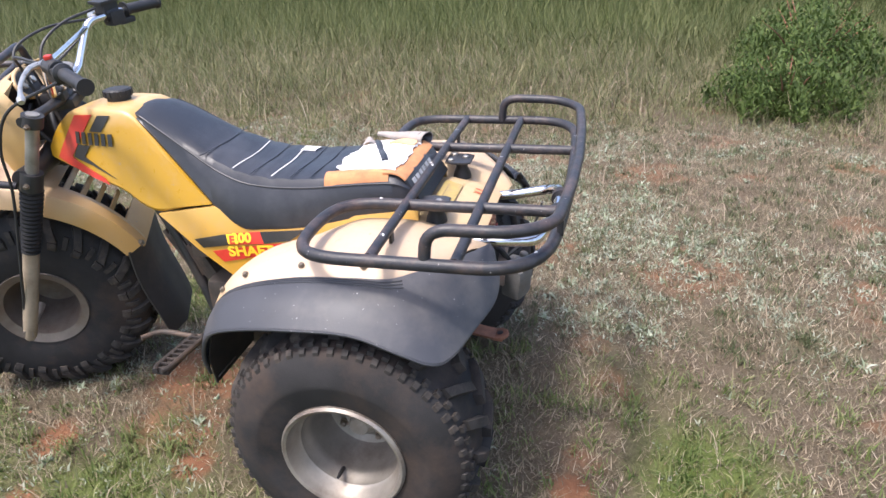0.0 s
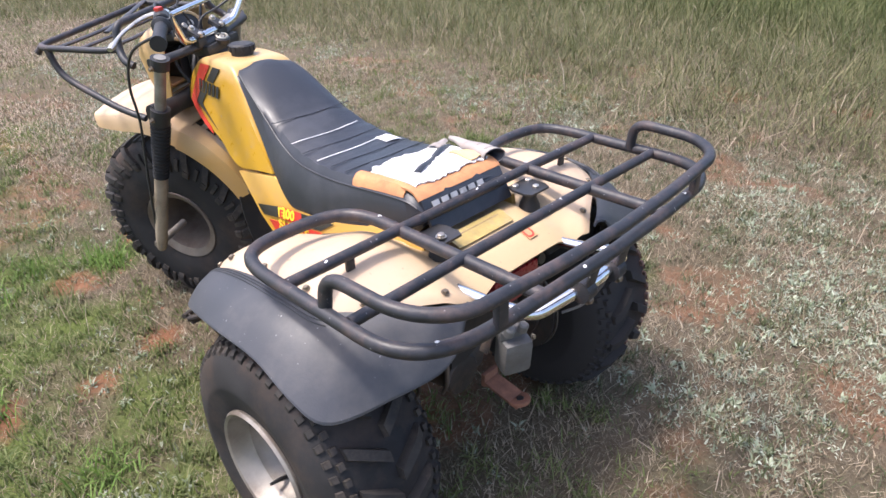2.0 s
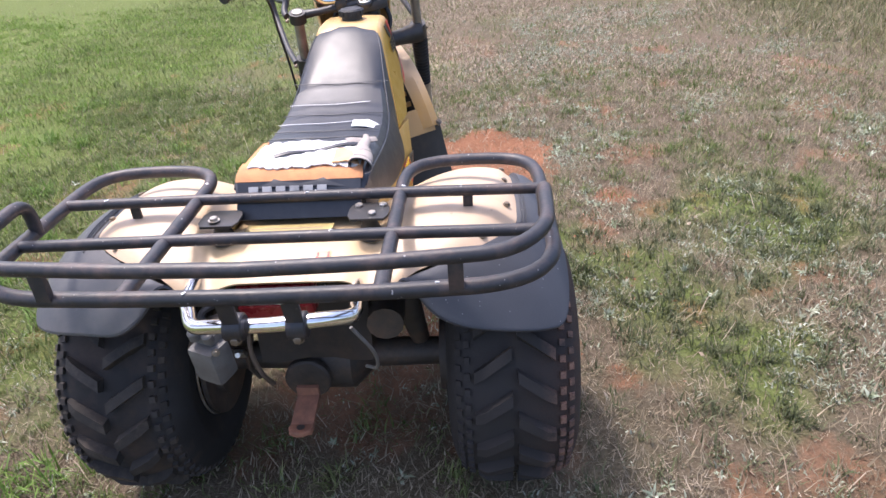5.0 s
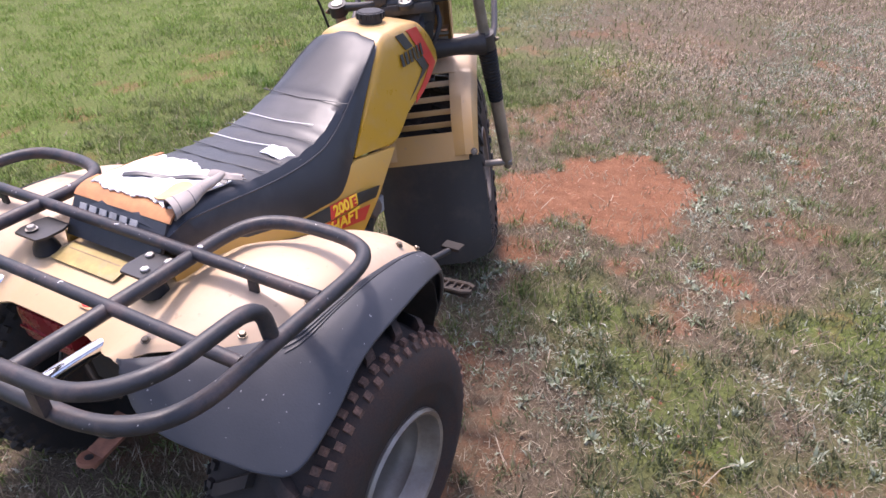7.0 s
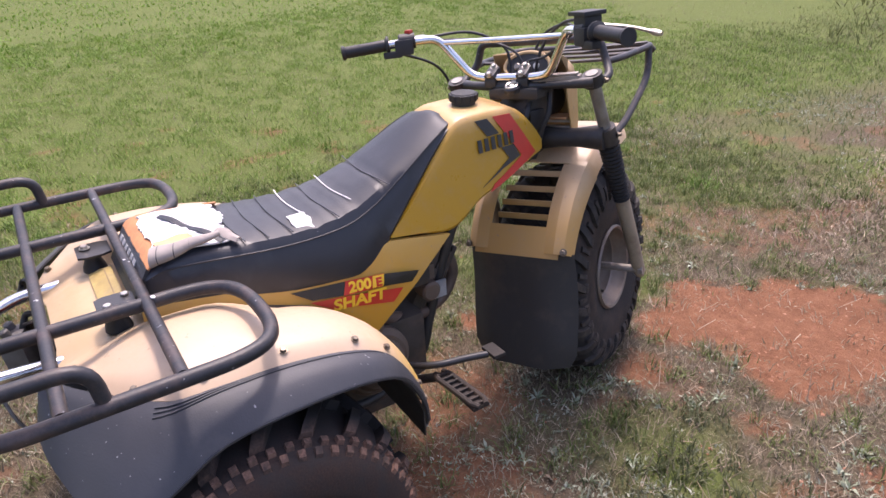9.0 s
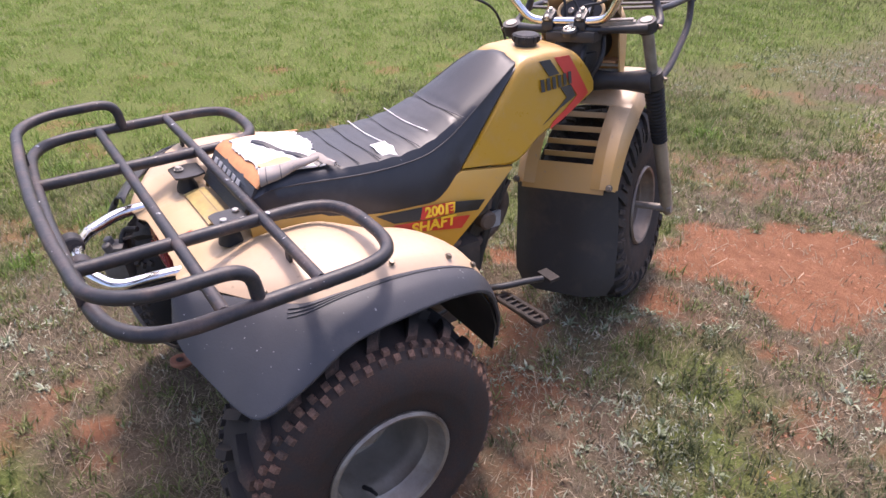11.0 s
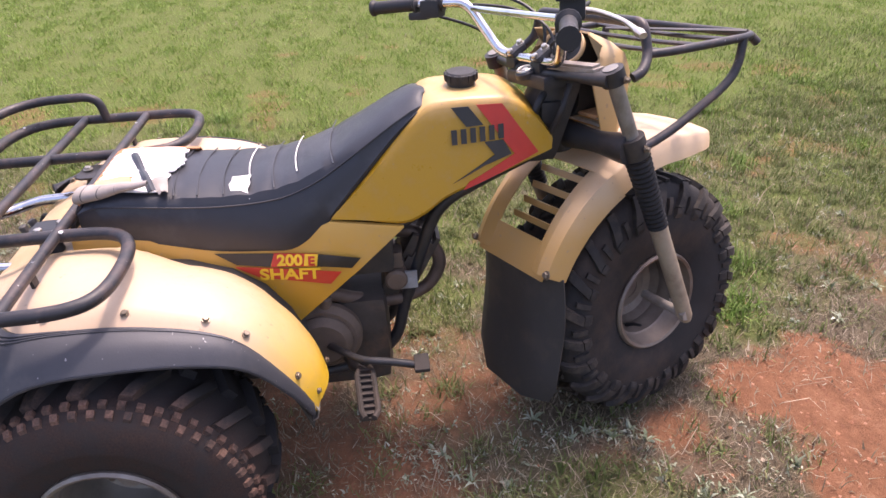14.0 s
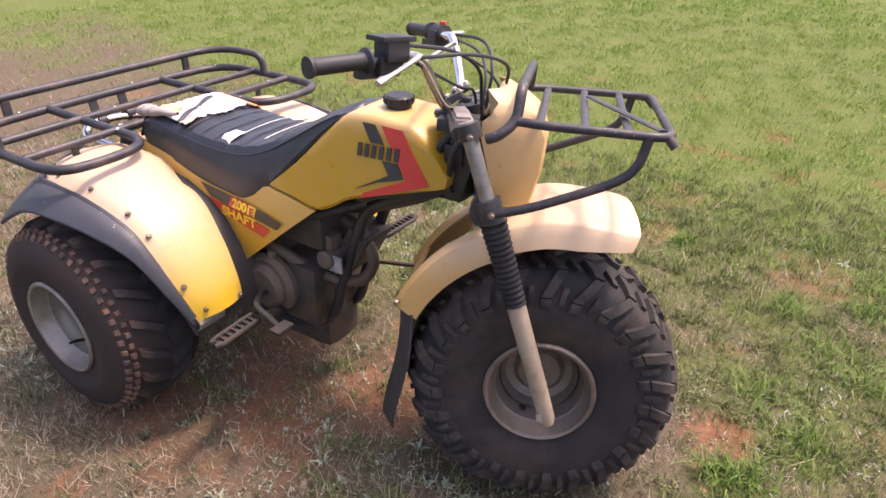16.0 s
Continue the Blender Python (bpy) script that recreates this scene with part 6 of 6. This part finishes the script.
# handlebar
_hb = [(0, .948, .990), (.080, .948, .990), (.122, .941, 1.000), (.192, .903, 1.106), (.230, .874, 1.108), (.30, .827, 1.106), (.405, .749, 1.100)]
_hbp = rounded(_hb, 0.03, 6)
hbar = front("handlebar", sweep(bmesh.new(), mirrored(_hbp[::-1])[:-1] + _hbp, 0.0115, 14), "chrome", label="worn chrome handlebar")
front("brace", sweep(bmesh.new(), [(-.186, .908, 1.094), (-.07, .905, 1.094), (.07, .905, 1.094), (.186, .908, 1.094)], 0.0075, 10), "chrome", hbar, "thin chrome cross brace")
for s in (1, -1):
    a, b = Vector((s * .302, .8255, 1.1065)), Vector((s * .407, .7475, 1.100))
    pts = [a.lerp(b, k / 24) for k in range(25)]
    rs = [.0152 + .0012 * (k % 2) for k in range(25)]
    rs[0] = rs[1] = .024
    rs[-1] = rs[-2] = .0198
    front("grip", sweep(bmesh.new(), pts, rs, 14), "grip", hbar, "black ribbed rubber grip")
    bm = bmesh.new()
    c = Vector((s * .268, .852, 1.110))
    disc(bm, c - Vector((s * .022, -.018, 0)), (s * .77, -.64, 0), 0.021, 0.045, 18, 0.003)
    box(bm, c + Vector((0, -.004, -.014)), (.050, .042, .042), 0.008, Matrix.Rotation(-s * .64, 4, "Z"))
    box(bm, c + Vector((s * .022, -.030, -.030)), (.052, .024, .018), 0.006, Matrix.Rotation(-s * .64, 4, "Z"))
    front("switch_housing", bm, "grip", hbar, "black switch housing")
    lev = [c + Vector((-s * .046, .040, .000)), c + Vector((-s * .005, .058, .003)), c + Vector((s * .085, .050, -.006)), c + Vector((s * .162, .028, -.022))]
    front("lever", sweep(bmesh.new(), curve_points(lev, 5), [.0110, .0112, .0105, .0095, .0085, .0078, .0072, .0066, .0060, .0056, .0053, .0052, .0052, .0060, .0098, .0070], 10, flat=0.8),
          "bolt", hbar, "bare alloy hand lever")
bm = bmesh.new()
box(bm, (.266, .862, 1.124), (.054, .046, .040), 0.008, Matrix.Rotation(-.64, 4, "Z"))
box(bm, (.266, .860, 1.146), (.078, .056, .010), 0.003, Matrix.Rotation(-.64, 4, "Z"))
front("master_cylinder", bm, "grip", hbar, "black brake fluid reservoir")
bm = bmesh.new()
box(bm, (-.258, .862, 1.134), (.018, .016, .010), 0.003)
front("kill_switch", bm, "red", hbar, "red kill switch")
for x in (-.058, .040):
    bm = bmesh.new()
    box(bm, (x, .950, 1.003), (.032, .042, .016), 0.006, Matrix.Rotation(0.5, 4, "X"))
    box(bm, (x, .954, .978), (.036, .044, .024), 0.006)
    clamp = front("bar_clamp", bm, "black", hbar, "black handlebar clamp")
    for y, z in ((.936, .999), (.962, 1.016)):
        bolt(clamp, STEERED @ Vector((x, y, z)), STEERED.to_3x3() @ Vector((0, -.48, .88)), 0.0075, 0.008, mat="bolt")
bm = bmesh.new()
disc(bm, (.016, .928, .958), (0, -.30, .95), 0.024, 0.016, 24, 0.004)
front("ignition_switch", bm, "black", label="ignition switch with a chrome ring")
bm = bmesh.new()
sweep(bm, [Vector((.016 + .0165 * math.cos(k * math.pi / 10), .9232 + .0158 * math.sin(k * math.pi / 10), .9738 + .005 * math.sin(k * math.pi / 10))) for k in range(20)], 0.0034, 8, closed=True)
disc(bm, (.016, .9238, .9725), (0, -.30, .95), 0.0075, 0.003, 14, 0.001)
front("switch_ring", bm, "bolt", hbar, "chrome ring and key slot")
bm = bmesh.new()
box(bm, (.016, .952, .950), (.150, .062, .030), 0.010)
front("switch_bracket", bm, "black", hbar, "black top bracket casting")
# instrument pod behind the bar clamps: hooded black body, oval face, amber rim, three warning lights
def pod_at(a, k=1.0, back=0.0):
    return Vector((.070 * k * math.cos(a), 1.040 + .018 * k * math.sin(a) + back, 1.004 + .036 * k * math.sin(a) - back * .45))


bm = bmesh.new()
loft(bm, [[pod_at(2 * math.pi * n / 24, k, b) for n in range(24)] for k, b in ((1.0, 0.0), (.99, .02), (.90, .06), (.70, .085), (.2, .090))])
bm.faces.new([bm.verts.new(pod_at(2 * math.pi * n / 24, 1.0, .004)) for n in range(24)])
bmesh.ops.recalc_face_normals(bm, faces=bm.faces[:])
dial = front("instrument_pod", bm, "grip", label="black oval instrument pod")
bm = bmesh.new()
sweep(bm, [pod_at(2 * math.pi * n / 28) for n in range(28)], 0.0052, 8, closed=True)
front("pod_rim", bm, "cowl", dial, "amber plastic rim")
for x in (-.030, 0, .030):
    bm = bmesh.new()
    disc(bm, (x, 1.040, 1.004), (0, -.894, .447), 0.0095, 0.006, 16, 0.002)
    front("light_bezel", bm, "bolt", dial, "small bright bezel")
bm = bmesh.new()
box(bm, (.120, .980, .989), (.112, .030, .006), 0.002, Matrix.Rotation(0.26, 4, "Z"))
box(bm, (.120, .982, .977), (.124, .040, .018), 0.004, Matrix.Rotation(0.26, 4, "Z"))
front("data_plate", bm, "alloy", label="pale metal plate on the fork clamp")
# cowl round the headlamp
bm = bmesh.new()
cw = []
for z, yb, yf, wb, wf in ((.785, 1.070, 1.145, .112, .074), (.86, 1.050, 1.163, .119, .084), (.94, 1.027, 1.168, .124, .090), (.985, 1.012, 1.150, .124, .090), (1.015, 1.004, 1.112, .120, .085), (1.040, 1.002, 1.062, .106, .076)):
    cut, fwd = 0.55 * max(0, z - .965), 0.75 * max(0, z - .965)
    cw.append([Vector(p) for p in ((-wb, yb + fwd, z - cut), (-wb * .97, yb * .5 + yf * .5, z), (-wf, yf - .006, z), (-wf * .5, yf, z), (wf * .5, yf, z), (wf, yf - .006, z),
                                   (wb * .97, yb * .5 + yf * .5, z), (wb, yb + fwd, z - cut))])
sheet(bm, cw, 0.004)
cowl = front("headlamp_cowl", bm, "cowl", label="cream plastic headlamp cowl")
bm = bmesh.new()
disc(bm, (0, 1.04, .90), (0, 1, 0), 0.060, 0.110, 24, 0.01)
front("headlamp_bucket", bm, "black", cowl, "black headlamp bucket")
# the lower three louvres are coloured white as if the sun lit them
for k in range(4):
    bm = bmesh.new()
    box(bm, (0, 1.098 - (.018 if k == 3 else 0), .806 + .017 * k), (.184 + .008 * k, .055 if k == 3 else .016, .007), 0.001)
    front("louvre", bm, "orange" if k == 3 else "sunlit_white", cowl)
# front fender
AX = Vector((0, 1.229, .336))


def arc(deg, r, x=0.0):
    a = radians(deg)
    return Vector((x, AX.y + r * math.cos(a), AX.z + r * math.sin(a)))


def fend_r(deg):
    return .446 - .00035 * max(0, deg - 95) ** 1.0 * 1.4 + .012 * max(0, (80 - deg) / 12)


bm = bmesh.new()
grid = []
for k in range(15):
    d = 69.6 + 46.4 * k / 14
    r = fend_r(d)
    tip = max(0, (86 - d) / 16.5)
    w = .167 - .004 * tip ** 2 - .012 * max(0, tip - .9) / .1
    skirt = .062 - .020 * tip
    half = [(r + .006, 0), (r + .004, .5), (r - .003, .86), (r - .006, .90), (r - .011, .925), (r - skirt * .55, .965), (r - skirt, 1.0)]
    grid.append([arc(d, q, -w * f) for q, f in half[::-1]] + [arc(d, q, w * f) for q, f in half[1:]])
sheet(bm, grid, 0.004)
ff = lower("front_fender", bm, "cream", label="cream plastic front fender with a slotted rear")
for s in (1, -1):
    bm = bmesh.new()
    grid = []
    for k in range(13):
        d = 114 + 39 * k / 12
        r = fend_r(d)
        e = k / 12
        grid.append([arc(d, r - .004, s * .086), arc(d, r + .001 + .008 * min(1, 3 * e), s * .122), arc(d, r - .005 + .004 * min(1, 3 * e), s * (.154 - .007 * e)), arc(d, r - .030, s * (.164 - .008 * e)), arc(d, r - .066 + .011 * e, s * (.168 - .011 * e))])
    sheet(bm, grid, 0.004 * s)
    lower("fender_arch", bm, "cream", ff, "cream side arch")
    bolt(ff, FORKED @ (arc(152, fend_r(152) + .001, s * .148)), FORKED.to_3x3() @ Vector((0, -1, .4)), 0.008, 0.008)
for d in (118, 124.5, 131, 137.5):
    bm = bmesh.new()
    r = fend_r(d)
    box(bm, arc(d, r - .010 - .034 * math.sin(math.pi * (d - 112) / 38), 0), (.178, .017, .006), 0.002, Matrix.Rotation(radians(d - 90 + 38), 4, "X"))
    lower("louvre", bm, "cream", ff, "cream slat")
bm = bmesh.new()
sheet(bm, [[arc(d, fend_r(d) - .003, x) for x in (-.13, -.06, 0, .06, .13)] for d in (143, 147, 151, 155)], 0.006)
lower("lower_band", bm, "cream", ff)
bm = bmesh.new()
c = arc(155, fend_r(155) - .010)
grid = []
for k in range(9):
    f = k / 8
    w = .163 + .006 * math.sin(f * 3) - (.020 if k == 8 else 0)
    grid.append([Vector((x * w, c.y - .004 - .030 * f + .008 * math.sin(f * 5) + .038 * max(0, abs(x) - .55) / .45, c.z + .004 - .340 * f)) for x in (-1, -.8, -.55, -.2, .2, .55, .8, 1)])
sheet(bm, grid, 0.005)
lower("mud_flap", bm, "flap", ff, "black rubber mud flap")
# front rack
frack = new("front_rack")
frack.parent = trike
tagged(frack, "black tubular front rack on the fork")
BZ = 1.000


def frail(name, pts, r=0.0095, flat=1.0):
    return front(name, sweep(bmesh.new(), pts, r, 10, flat=flat), "rack", frack)


_bed = rounded([(0, 1.405, BZ), (.205, 1.405, BZ), (.228, 1.380, BZ), (.222, 1.16, BZ), (.206, 1.104, BZ)], 0.03, 6)
frail("bed_rail", mirrored(_bed[::-1])[:-1] + _bed)
_hoop = rounded([(0, 1.108, 1.062), (.185, 1.108, 1.062), (.205, 1.105, 1.000), (.226, 1.075, .972), (.222, 1.050, .962)], 0.022, 6)
frail("hoop", mirrored(_hoop[::-1])[:-1] + _hoop, 0.011)
for y in (1.150, 1.240, 1.325):
    frail("slat", [(-.224, y, BZ), (-.10, y, BZ - .004), (.10, y, BZ - .004), (.224, y, BZ)], 0.009, 0.6)
frail("cross_strap", [(.215, 1.385, BZ + .010), (.0, 1.29, BZ + .010), (-.10, 1.25, BZ + .009)], 0.010, 0.35)
for s in (1, -1):
    frail("brace", rounded([(s * .232, 1.066, .806), (s * .238, 1.15, .832), (s * .232, 1.315, .905), (s * .230, 1.350, .940), (s * .228, 1.360, BZ)], 0.05, 6), 0.010)
    frail("nub", [(s * .215, 1.395, BZ), (s * .222, 1.412, BZ - .018)], 0.010)
# cables
for pts, r in (([(.238, .885, 1.132), (.155, .958, 1.118), (.085, 1.005, 1.078), (.045, 1.012, 1.010), (.040, 1.020, .92)], .0042),
               ([(.222, .905, 1.108), (.140, 1.000, 1.112), (.050, 1.062, 1.085), (.010, 1.058, 1.020), (.010, 1.045, .92)], .004),
               ([(-.235, .890, 1.112), (-.140, .985, 1.110), (-.055, 1.020, 1.060), (-.040, 1.016, .99), (-.04, 1.02, .90)], .004),
               ([(-.240, .880, 1.105), (-.120, .975, 1.090), (-.020, 1.010, 1.050), (.010, 1.010, .98), (.02, 1.0, .90)], .0035),
               ([(-.30, .845, 1.085), (-.27, .99, 1.02), (-.262, 1.05, .92), (-.255, 1.07, .80), (-.25, 1.13, .60), (-.235, 1.19, .42)], .004),
               ([(.215, .89, 1.10), (.10, .965, 1.040), (.02, .992, 1.015), (-.01, 1.0, .92)], .0035)):
    front("cable", sweep(bmesh.new(), curve_points(pts, 7), r, 7), "grip", hbar, "black control cable")

# wiring round the steering head
for k, pts in enumerate(([(.03, .99, .95), (.06, .95, .90), (.05, .93, .84), (.02, .90, .80)], [(-.03, .99, .95), (-.07, .96, .89), (-.06, .94, .82), (-.02, .90, .79)],
                         [(.07, 1.02, .95), (.09, 1.00, .90), (.07, .98, .84), (.04, .95, .80)], [(-.07, 1.02, .95), (-.10, 1.01, .91), (-.08, .98, .85), (-.03, .94, .80)])):
    tube_part("wiring", pts, 0.009 - 0.001 * k, "grip", "black taped wiring loom", parent=frame_spine)
bm = bmesh.new()
box(bm, (.045, .985, .885), (.04, .05, .05), 0.008)
part("connector_block", bm, M["grip"], frame_spine, "black wiring connector")
bm = bmesh.new()
box(bm, (0, .985, .868), (.110, .095, .205), 0.025, Matrix.Rotation(radians(-17), 4, "X"))
box(bm, (0, .93, .80), (.085, .12, .09), 0.02)
part("head_gusset", bm, M["black"], frame_spine, "black steering head gusset")
